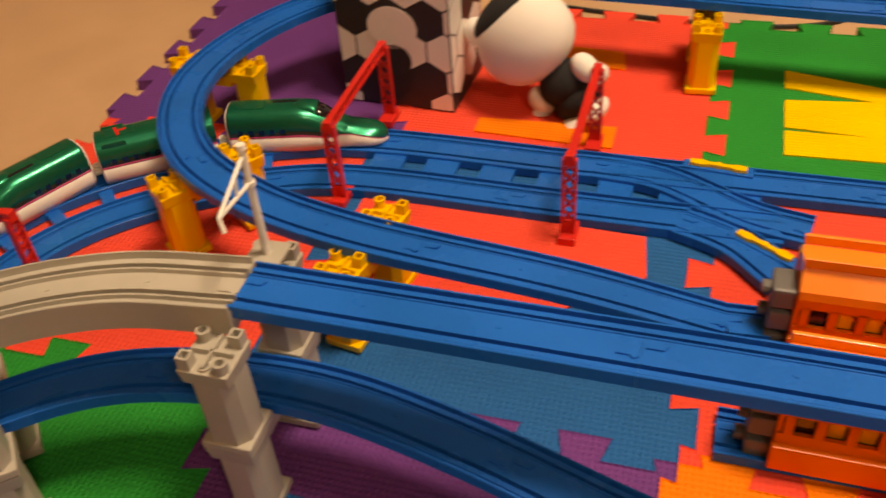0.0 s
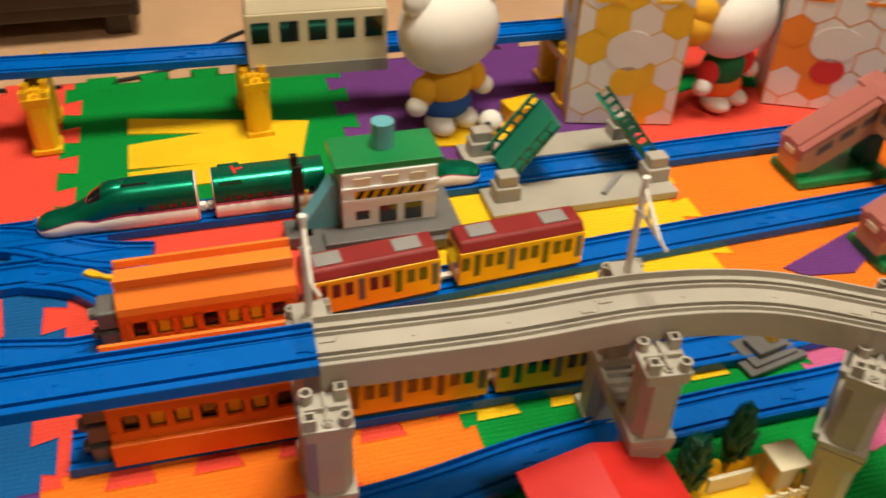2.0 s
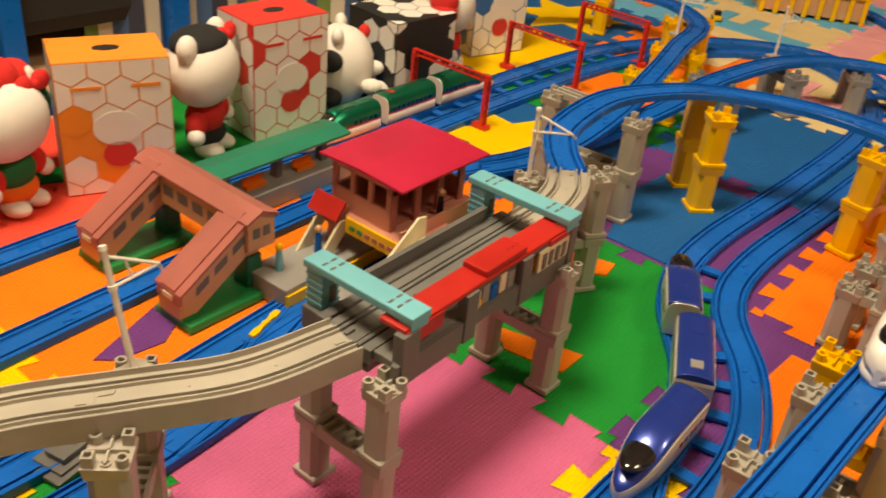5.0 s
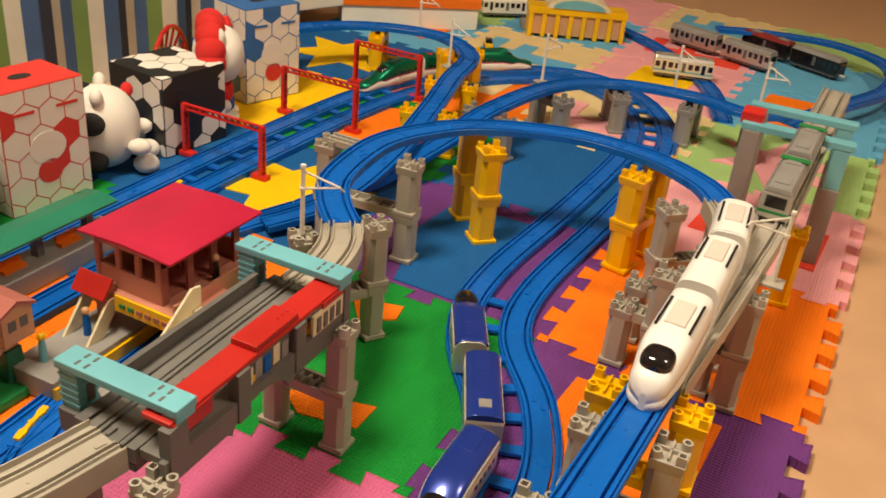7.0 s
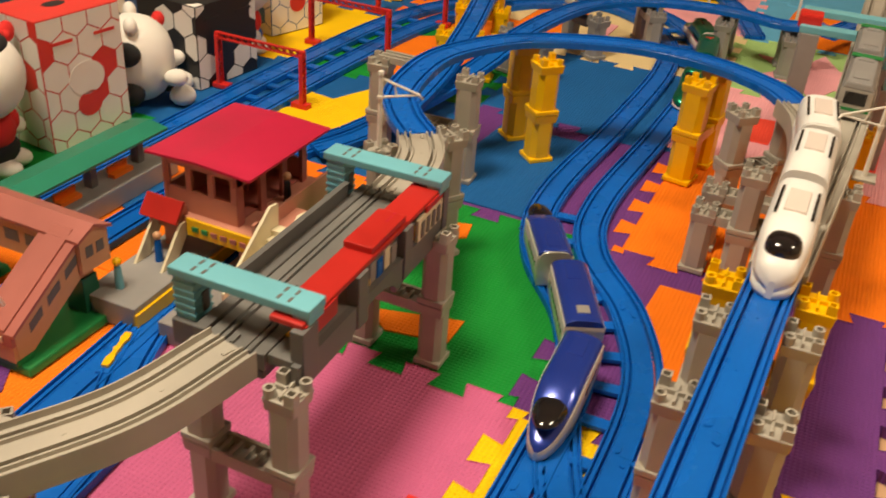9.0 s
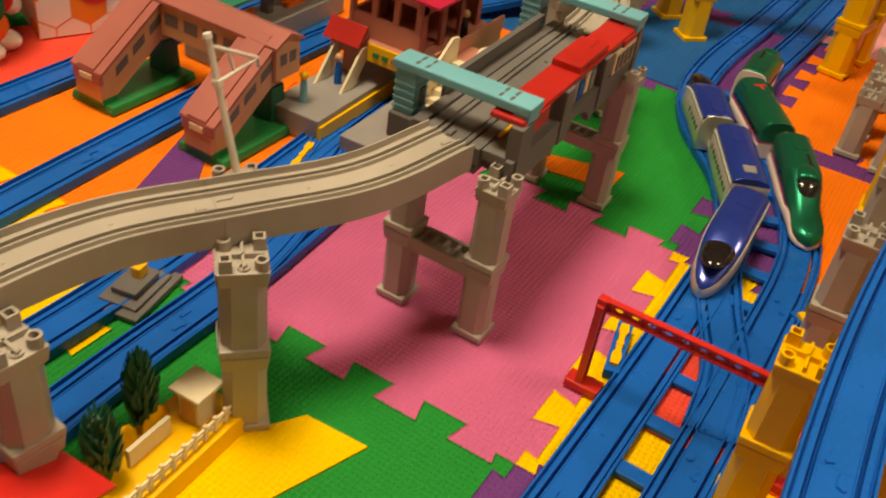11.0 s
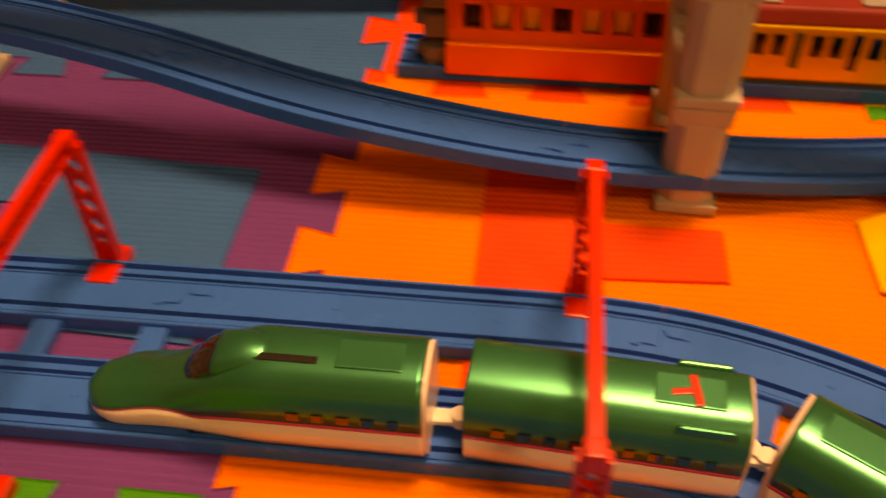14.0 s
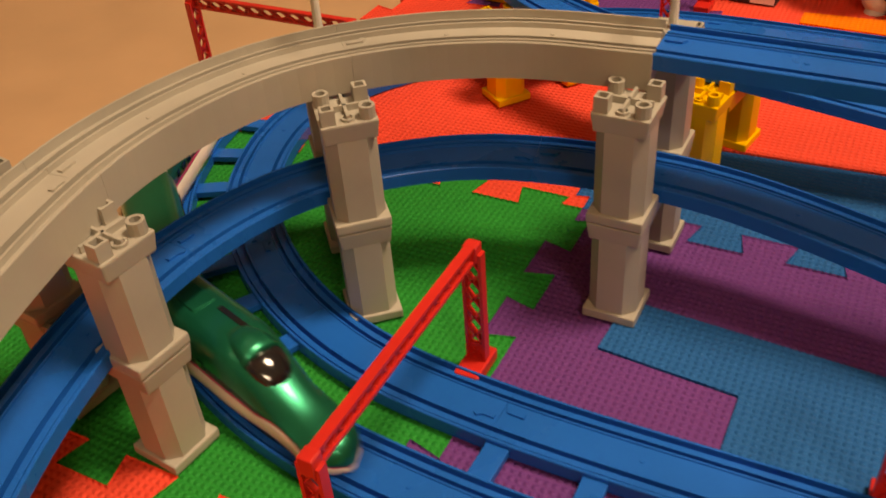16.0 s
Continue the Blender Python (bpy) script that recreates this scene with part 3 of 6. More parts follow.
MID = Line([(-0.395, -0.12, 0.066), (-0.432, -0.03, 0.066), (-0.450, 0.065, 0.066), (-0.432, 0.150, 0.066), (-0.385, 0.206, 0.066), (-0.32, 0.240, 0.066), (-0.22, 0.252, 0.064), (-0.12, 0.240, 0.055),
            (0.0, 0.215, 0.040), (0.12, 0.208, 0.024), (0.24, 0.222, 0.010), (0.36, 0.246, 0.001), (0.50, 0.254, 0.0), (0.62, 0.256, 0.0), (0.78, 0.268, 0.0)])
lay_rails(MID, 0, MID.length, "glossy blue plastic rail sloping down under the viaduct")
BACK_HIGH = Line([(1.0, 0.775, 0.075), (0.60, 0.772, 0.075), (0.142, 0.783, 0.075), (-0.12, 0.797, 0.075), (-0.27, 0.795, 0.075), (-0.375, 0.752, 0.075), (-0.440, 0.665, 0.075), (-0.458, 0.56, 0.075),
                  (-0.418, 0.468, 0.075), (-0.343, 0.415, 0.074), (-0.244, 0.392, 0.068), (-0.09, 0.398, 0.045), (0.02, 0.406, 0.018)])
lay_rails(BACK_HIGH, 0, BACK_HIGH.length, "glossy blue plastic rail raised on yellow piers")
FAR_ONE = Line([(1.18, 0.425, 0.0008), (1.30, 0.352, 0.020), (1.44, 0.338, 0.045), (1.60, 0.360, 0.066), (1.743, 0.393, 0.075), (1.889, 0.430, 0.075), (1.965, 0.536, 0.075), (1.922, 0.672, 0.075), (1.80, 0.765, 0.075), (1.60, 0.83, 0.075)])
lay_rails(FAR_ONE, 0.05, FAR_ONE.length, "glossy blue plastic rail climbing on yellow piers")
FAR_TWO = Line([(1.30, 0.395, 0.0), (1.42, 0.345, 0.018), (1.54, 0.305, 0.045), (1.658, 0.280, 0.070), (1.827, 0.240, 0.075), (1.93, 0.155, 0.075), (1.962, 0.02, 0.075), (1.94, -0.075, 0.075), (1.98, -0.14, 0.075)])
lay_rails(FAR_TWO, 0, FAR_TWO.length, "glossy blue plastic rail climbing on grey piers")
FAR_OVAL = Line([(2.05, -0.14, 0.04), (2.20, -0.20, 0.04), (2.42, -0.285, 0.04), (2.62, -0.27, 0.04), (2.72, -0.15, 0.04), (2.70, 0.0, 0.04), (2.64, 0.12, 0.04)])
lay_rails(FAR_OVAL, 0, FAR_OVAL.length, "glossy blue plastic rail of a far curve")
FAR_LONG = Line([(2.10, -0.02), (2.30, 0.06), (2.52, 0.24), (2.66, 0.46), (2.74, 0.70)])
lay_rails(FAR_LONG, 0, FAR_LONG.length, "glossy blue plastic rail at the far mats")

# ---------------------------------------------------------------- piers


def pier_column(parent, x, y, height, mats, levels, w=0.030):
    """Stacked hollow blocks with flanges and four studs on top."""
    h = height / levels
    for k in range(levels):
        bm = bmesh.new()
        z = k * h
        add_box(bm, x, y, z, w * 1.12, w * 1.12, 0.006, 0, 0.0012)
        oct_ = [(x + w / 2 * a, y + w / 2 * b) for a, b in ((-1, -0.55), (-0.55, -1), (0.55, -1), (1, -0.55), (1, 0.55), (0.55, 1), (-0.55, 1), (-1, 0.55))]
        add_prism(bm, oct_, z + 0.006, z + h - 0.010)
        add_box(bm, x, y, z + h - 0.0115, w, w, 0.011, 0, 0.0012, top=(1.10, 1.10))
        part("block", bm, mats, parent)
    bm = bmesh.new()
    for a in (-1, 1):
        for b in (-1, 1):
            cx, cy = x + a * w * 0.37, y + b * w * 0.37
            if a * b > 0:
                add_tube(bm, cx, cy, height - 0.001, 0.0052, 0.0033, 0.0088, 4, math.pi / 4)
            else:
                add_tube(bm, cx, cy, height - 0.001, 0.0042, 0.0026, 0.0072, 12)
    add_box(bm, x, y, height - 0.0005, 0.0016, w * 0.9, 0.0035)
    add_box(bm, x, y, height - 0.0005, w * 0.9, 0.0016, 0.0035)
    add_tube(bm, x, y - w * 0.36, height - 0.0005, 0.0036, 0.0025, 0.0016, 12)
    part("stud", bm, mats, parent)


def pier(x, y, heading, height=0.132, mats=None, levels=2, gap=0.074, w=0.0275, beam=True, label="", beam_z=None, grp=""):
    mats = mats or GREY
    p = thing("bridge_pier", label or "tall grey plastic block pier with two columns", "bridge pier", grp or "grey piers", pose(x, y, 0, 0, 0, heading))
    for side in (-1, 1):
        pier_column(p, 0, side * gap / 2, height, mats, levels, w)
    if beam:
        z = (height / 2 - 0.012) if beam_z is None else beam_z
        bm = bmesh.new()
        add_box(bm, 0, 0, z, w * 0.95, gap - w, 0.004)
        beam_ = part("cross_beam", bm, mats, p)
        for k in (-1, 1):
            bm = bmesh.new()
            add_box(bm, k * w * 0.42, 0, z + 0.004, 0.003, gap - w, 0.007)
            part("beam_edge", bm, mats, beam_)
        for k in range(5):
            bm = bmesh.new()
            add_box(bm, 0, (k - 2) * (gap - w) / 5, z + 0.004, w * 0.8, 0.003, 0.005)
            part("beam_rib", bm, mats, beam_)
    return p


def mast(x, y, z, heading, name="catenary_mast", height=0.075, arm=1, lean=0):
    """White overhead-wire mast with a bracket."""
    m = thing(name, "cream white plastic overhead-wire mast with a slanting bracket", "catenary mast", "overhead-wire masts", pose(x, y, z, 0, 0, heading) @ pose(0, 0, 0, 0, lean))
    bm = bmesh.new()
    add_rod(bm, (0, 0, 0), (0, 0, height), 0.0026, 0.0021, 10)
    add_rod(bm, (0, 0, height), (0, 0, height + 0.003), 0.0030, 0.0026, 10)
    add_rod(bm, (0, 0, height * 0.68), (0, 0, height * 0.72), 0.0034, 0.0034, 10)
    part("pole", bm, WHITE, m)
    bm = bmesh.new()
    tip = (0, -arm * 0.036, height * 0.74)
    add_rod(bm, (0, 0, height * 0.95), tip, 0.0013, n=8)
    add_rod(bm, (0, 0, height * 0.70), tip, 0.0013, n=8)
    add_rod(bm, (0, -arm * 0.013, height * 0.87), (0, -arm * 0.015, height * 0.715), 0.0010, n=8)
    add_rod(bm, tip, (0.004, -arm * 0.040, height * 0.66), 0.0012, n=8)
    part("bracket", bm, WHITE, m)
    bm = bmesh.new()
    add_box(bm, 0, 0, -0.001, 0.022, 0.022, 0.003, 0, 0.0006)
    part("foot", bm, GREY, m)


for x, y, h in ((-0.454, 0.030, 84), (-0.404, 0.186, 42), (-0.248, 0.2515, 0), (0.19, 0.247, -2), (0.402, 0.241, -6), (0.550, 0.190, -45)):
    pier(x, y, h)
for x, y, h in ((-0.404, 0.186, 42), (-0.248, 0.2515, 0), (0.19, 0.247, -2), (0.402, 0.241, -6)):
    a = math.radians(h)
    mast(x - 0.037 * math.sin(a), y + 0.037 * math.cos(a), 0.139, h)
mast(0.575, 0.213, 0.139, 90, height=0.090, lean=14)
for x, y, h in ((0.694, 0.123, 0), (0.924, 0.124, 0)):
    pier(x, y, h, gap=0.069, w=0.0225)
pier(1.063, 0.181, 58, gap=0.083, w=0.0225, height=0.138)
mast(1.030, 0.206, 0.139, 30)
WP = "tall grey plastic block pier with a lattice top beam"
pier(1.266, 0.271, 4, gap=0.114, w=0.026, label=WP, beam_z=0.060)
bm = bmesh.new()
for k in (-1, 0, 1):
    add_box(bm, 1.266 + k * 0.010, 0.300, 0.1335, 0.003, 0.060, 0.008)
for k in range(7):
    add_box(bm, 1.266, 0.274 + 0.009 * k, 0.1335, 0.022, 0.002, 0.006)
tagged(part("pier_beam", bm, GREY), "grey plastic lattice beam lying across pier tops", "pier beam")
for x, y, g in ((0.818, -0.165, 0.062), (0.926, -0.171, 0.064), (1.200, -0.171, 0.084)):
    pier(x, y, 2, gap=g, w=0.026, label="tall grey plastic block pier under the white train")
pier(1.381, -0.115, 45, gap=0.072, w=0.026, label="tall grey plastic block pier under the white train")
pier(0.445, -0.172, 3, gap=0.080, w=0.025, label="tall grey plastic block pier under the white train")
for x in (1.212, 1.268):
    pier(x, -0.135, 0, height=0.072, levels=1, gap=0.094, w=0.024, beam_z=0.062, label="short grey plastic block pier with a lattice top", grp="short grey piers")
mast(1.232, -0.225, 0.139, 180, height=0.078)
YP = "tall yellow plastic block pier with two columns"
pier(1.404, 0.181, -44, 0.132, YELLOW, 2, 0.070, 0.030, False, YP, grp="yellow piers")
pier(1.456, -0.033, 80, 0.132, YELLOW, 2, 0.066, 0.032, True, YP, grp="yellow piers")
pier(0.972, -0.172, 2, 0.138, YELLOW, 2, 0.070, 0.028, True, YP, grp="yellow piers")
pier(0.66, -0.162, 3, 0.132, YELLOW, 2, 0.062, 0.028, True, YP, grp="yellow piers")
pier(1.46, -0.199, 3, 0.10, YELLOW, 1, 0.056, 0.026, False, YP, grp="yellow piers")
YS = "short yellow plastic block pier with two columns"
for x, y, h in ((-0.393, 0.452, -36), (-0.235, 0.392, -10), (-0.465, 0.614, 88), (-0.30, 0.785, 10), (-0.022, 0.790, 3), (0.198, 0.780, 3), (0.56, 0.772, 0), (0.90, 0.774, 0)):
    pier(x, y, h, 0.066, YELLOW, 1, 0.064, 0.026, True, YS, 0.05, "short yellow piers")
for x, y, h in ((1.60, 0.36, 10), (1.75, 0.395, 12), (1.935, 0.47, 50), (1.94, 0.655, 110), (1.78, 0.775, 150)):
    pier(x, y, h, 0.066, YELLOW, 1, 0.064, 0.026, True, YS, 0.05, "short yellow piers")
for x, y, h in ((1.66, 0.28, -15), (1.83, 0.238, -30), (1.935, 0.15, -60), (1.962, 0.02, -90), (1.945, -0.09, -80)):
    pier(x, y, h, 0.066, MGREY, 1, 0.064, 0.028, True, "short grey plastic block pier", 0.05, "short grey piers")
for x, y, h in ((1.84, 0.262, 60), (1.955, 0.05, 0), (1.97, -0.10, 0), (1.80, 0.43, 0), (1.96, 0.58, 0)):
    mast(x + 0.03, y + 0.012, 0.07, h, height=0.085)

# ---------------------------------------------------------------- overhead gates


def lattice(bm, a, b, wide, n, across, up=Vector((0, 0, 1)), depth=0.0052):
    """A truss of two flat chords and zigzag bars from a to b."""
    a, b = Vector(a), Vector(b)
    o = up * wide / 2
    for s in (-1, 1):
        add_bar(bm, a + s * o, b + s * o, across, depth, 0.0019)
    for k in range(n):
        p, q = a.lerp(b, k / n), a.lerp(b, (k + 1) / n)
        add_bar(bm, p - o, q + o, across, depth * 0.6, 0.0012)
        add_bar(bm, p + o, q - o, across, depth * 0.6, 0.0012)


def red_gate(x, y0, y1, heading=0.0, height=0.083):
    """A red overhead-wire gate that spans a double rail."""
    span = y1 - y0
    g = thing("overhead_gate", "red plastic lattice gate spanning the double blue rail", "toy gate", "red overhead gates", pose(x, y0, 0.0, 0, 0, heading))
    for y in (0.0, span):
        bm = bmesh.new()
        lattice(bm, (0, y, 0.006), (0, y, height - 0.004), 0.0095, 6, (0, 1, 0), Vector((1, 0, 0)))
        add_box(bm, 0, y, 0.004, 0.010, 0.0022, 0.014)
        part("post", bm, RED, g)
        bm = bmesh.new()
        add_box(bm, 0, y + (0.003 if y == 0 else -0.003), 0, 0.014, 0.026, 0.0075, 0, 0.001)
        part("foot", bm, RED, g)
    bm = bmesh.new()
    lattice(bm, (0, 0, height - 0.004), (0, span, height - 0.004), 0.0078, 12, (1, 0, 0))
    for y in (0.0, span):
        add_box(bm, 0, y, height - 0.009, 0.0075, 0.0075, 0.010, 0, 0.001)
    part("beam", bm, RED, g)


for x, a, b in ((-0.300, -0.006, 0.138), (-0.095, -0.010, 0.128), (0.135, -0.008, 0.128), (1.349, 0.498, 0.640), (1.592, 0.492, 0.636), (1.810, 0.491, 0.628)):
    red_gate(x, a, b)
red_gate(0.262, -0.046, 0.090, -46)
red_gate(0.475, -0.132, 0.000)
red_gate(0.692, -0.145, -0.003)
red_gate(-0.308, 0.512, 0.648)
red_gate(-0.106, 0.502, 0.638)
red_gate(-0.655, 0.352, 0.504, -90)

# points levers
for x, y, h in ((0.005, 0.612, -6), (0.045, 0.512, -32), (0.787, 0.329, 17), (0.742, -0.012, 12), (0.86, -0.135, 50), (1.235, 0.562, 20)):
    lv = thing("points_lever", "yellow plastic points lever on a blue rail", "lever", "yellow points levers", pose(x, y, 0.0086, 0, 0, h))
    bm = bmesh.new()
    add_box(bm, 0, 0, -0.0086, 0.060, 0.012, 0.0084, 0, 0.001)
    part("lever_plate", bm, BLUE, lv, "blue plastic lever plate")
    bm = bmesh.new()
    add_prism(bm, [(-0.024, -0.003), (-0.014, -0.004), (-0.008, -0.0022), (0.010, -0.0022), (0.016, -0.004), (0.024, -0.003), (0.024, 0.003), (0.016, 0.004), (0.010, 0.0022), (-0.008, 0.0022), (-0.014, 0.004), (-0.024, 0.003)], 0, 0.003)
    part("handle", bm, YELLOW, lv)
    bm = bmesh.new()
    add_rod(bm, (0, 0, -0.003), (0, 0, 0.0036), 0.003)
    part("pivot", bm, YELLOW, lv)

# ---------------------------------------------------------------- trains


def smooth01(u):
    u = min(1.0, max(0.0, u))
    return u * u * (3 - 2 * u)


def loft(bm, stations, ring):
    """ring(x) gives the section's (y, z) pairs at x."""
    rings = [[bm.verts.new((x, y, z)) for y, z in ring(x)] for x in stations]
    n = len(rings[0])
    for a, b in zip(rings, rings[1:]):
        for k in range(n):
            f = bm.faces.new((a[k], a[(k + 1) % n], b[(k + 1) % n], b[k]))
            f.smooth = True
    bm.faces.new(rings[0][::-1])
    bm.faces.new(rings[-1])


def express_car(car, length, nose, top_mat, low_mat, line_mat, high=0.046, half=0.0182, tip=0.35, canopy=True, windows=True, roof_detail=True, canopy_mat=None, pointed=False, duck=False):
    """A streamlined toy car along x; nose: length of the tapering front, or 0. Its wheels stand at z = 0."""
    a, b = -length / 2, length / 2
    base = 0.004

    def shape(x):
        u = smooth01((x - (b - nose)) / nose) if nose else 0.0
        run = nose * (0.80 if pointed else 0.26)
        v = max(0.0, (x - (b - run)) / run) if nose else 0.0
        round_ = math.sqrt(max(0.0, 1 - v * v)) if v < 1 else 0.0
        hgt = (high - base) * (1 - (1 - tip) * u) * (0.45 + 0.55 * round_)
        wid = half * (1 - (0.08 if pointed else 0.24) * u) * max(0.06, round_)
        if duck and nose:
            q = max(0.0, (x - (b - nose)) / nose)
            hgt = (high - base) * (1 - 0.58 * smooth01(q / 0.80)) * (0.40 + 0.60 * round_)
            wid = half * (1 - 0.20 * smooth01(q / 0.62) + 0.05 * smooth01((q - 0.6) / 0.3)) * max(0.06, round_)
        return hgt, wid

    def rise_of(x):
        """How far the pale flank sweeps up beside the nose."""
        q = (x - (b - nose * 0.62)) / (nose * 0.58) if duck and nose else 0.0
        return 0.30 * math.sin(math.pi * q) if 0 < q < 1 else 0.0

    st = [a + 0.0008] + [a + 0.003 + (length - 0.0032) * k / 34 for k in range(35)] if nose else [a, a + 0.001, a + length * 0.5, b - 0.001, b]

    l0, l1 = (0.74, 0.83) if pointed else (0.40, 0.445)

    def low(x):
        h, w = shape(x)
        e = l0 + rise_of(x)
        return [(-w * 0.9, base), (-w * 1.0, base + h * 0.14), (-w, base + h * e), (w, base + h * e), (w, base + h * 0.14), (w * 0.9, base)]

    def stripe(x):
        h, w = shape(x)
        w *= 1.006
        e = rise_of(x)
        return [(-w, base + h * (l0 + e)), (-w, base + h * (l1 + e)), (w, base + h * (l1 + e)), (w, base + h * (l0 + e))]

    def upper(x):
        h, w = shape(x)
        pts = [(1.0, 0.445), (1.0, 0.62), (0.965, 0.74), (0.88, 0.86), (0.72, 0.945), (0.45, 0.985), (0.0, 1.0)]
        if duck and nose:
            q = min(1.0, max(0.0, (x - (b - nose * 0.9)) / (nose * 0.5)))
            e = 0.445 + rise_of(x)
            pts = [(1.0, e), (1.0, max(0.60, e + 0.03)), (0.965 - 0.06 * q, max(0.74, e + 0.06)), (0.88 - 0.16 * q, 0.86), (0.72 - 0.18 * q, 0.945), (0.45 - 0.08 * q, 0.985), (0.0, 1.0)]
        if pointed:
            pts = [(0.985, 0.83), (0.94, 0.89), (0.80, 0.94), (0.5, 0.985), (0.0, 1.0)]
        right = [(w * fy, base + h * fz) for fy, fz in pts]
        return right + [(-y, z) for y, z in right[-2::-1]]

    for name, ring, m in (("lower_body", low, low_mat), ("stripe", stripe, line_mat), ("upper_body", upper, top_mat)):
        bm = bmesh.new()
        loft(bm, st, ring)
        part(name, bm, m, car)
    bm = bmesh.new()
    h, w = shape(a)
    rim = [(0.88, 0.04), (0.965, 0.16), (0.965, 0.60), (0.93, 0.73), (0.85, 0.845), (0.69, 0.925), (0.43, 0.965)]
    outline = [(w * fy, base + h * fz) for fy, fz in rim]
    outline += [(-y, z) for y, z in outline[::-1]]
    loft(bm, [a - 0.0012, a + 0.003], lambda x: outline)
    part("end_plate", bm, SILVER if pointed else low_mat, car, "plain pale end plate")
    if nose and canopy:
        bm = bmesh.new()
        if pointed:
            cx = b - nose * 0.50
            h, w = shape(cx)
            add_ball(bm, (cx, 0, base + h * 0.93), 0.0265, 0.0138, h * 0.20, pose(0, 0, 0), seg=24, rings=14)
        xs = [b - nose * f for f in ((0.86, 0.83, 0.78, 0.73, 0.68, 0.63, 0.59) if not duck else (0.84, 0.80, 0.76, 0.71, 0.66, 0.60, 0.55))]
        wide = (0.42, 0.52, 0.60, 0.62, 0.60, 0.52, 0.34)
        rise = (0.000, 0.0010, 0.0026, 0.0038, 0.0036, 0.0022, -0.0008)

        def hood(x):
            k = min(range(7), key=lambda q: abs(xs[q] - x))
            h, w = shape(x)
            top, y = base + h + rise[k] * 0.75, w * wide[k]
            return [(y, base + h * 0.80), (y, top - 0.0022), (y * 0.72, top - 0.0003), (0, top + 0.0004), (-y * 0.72, top - 0.0003), (-y, top - 0.0022), (-y, base + h * 0.80)]

        if not pointed:
            loft(bm, xs, hood)
            if duck:
                hump = bmesh.new()
                hx = [b - nose * f for f in (1.02, 0.96, 0.90, 0.84, 0.78, 0.74)]
                up = (-0.0010, 0.0006, 0.0020, 0.0034, 0.0041, 0.0040)

                def cowl(x):
                    k = min(range(6), key=lambda q: abs(hx[q] - x))
                    h, w = shape(x)
                    top, y = base + h + up[k], w * (0.40 + 0.05 * k)
                    return [(y, base + h * 0.80), (y * 0.96, top - 0.0024), (y * 0.68, top - 0.0003), (0, top + 0.0005), (-y * 0.68, top - 0.0003), (-y * 0.96, top - 0.0024), (-y, base + h * 0.80)]

                loft(hump, hx, cowl)
                part("cab_hump", hump, top_mat, car)
        part("windscreen", bm, canopy_mat or GLASS, car, "dark glossy windscreen")
    if windows:
        x = a + 0.012
        end = b - (nose + 0.004 if nose else 0.010)
        k = 0
        while x < end:
            wide = 0.0052 if k % 3 else 0.0042
            for side in (-1, 1):
                bm = bmesh.new()
                add_box(bm, x, side * half * 0.998, base + (high - base) * (0.42 if pointed else 0.50), wide, 0.0012, 0.0045)
                part("side_window", bm, GLASS, car)
            x += 0.0098
            k += 1
    if roof_detail:
        bm = bmesh.new()
        add_box(bm, a + 0.022, 0, high - 0.0012, 0.026, 0.014, 0.0016, 0, 0.0005)
        part("roof_hatch", bm, top_mat, car)
    bm = bmesh.new()
    add_box(bm, a - 0.006, 0, base + 0.004, 0.016, 0.007, 0.003, 0, 0.0008)
    add_rod(bm, (a - 0.012, 0, base + 0.003), (a - 0.012, 0, base + 0.009), 0.004)
    part("coupling", bm, WHITE, car, "pale plastic coupling hook")
    for x in (a + 0.024, b - (nose * 0.62 if nose else 0.024)):
        for side in (-1, 1):
            bm = bmesh.new()
            add_rod(bm, (x, side * 0.0105, 0.0055), (x, side * 0.0140, 0.0055), 0.0060, n=14)
            part("wheel", bm, BLACK, car)


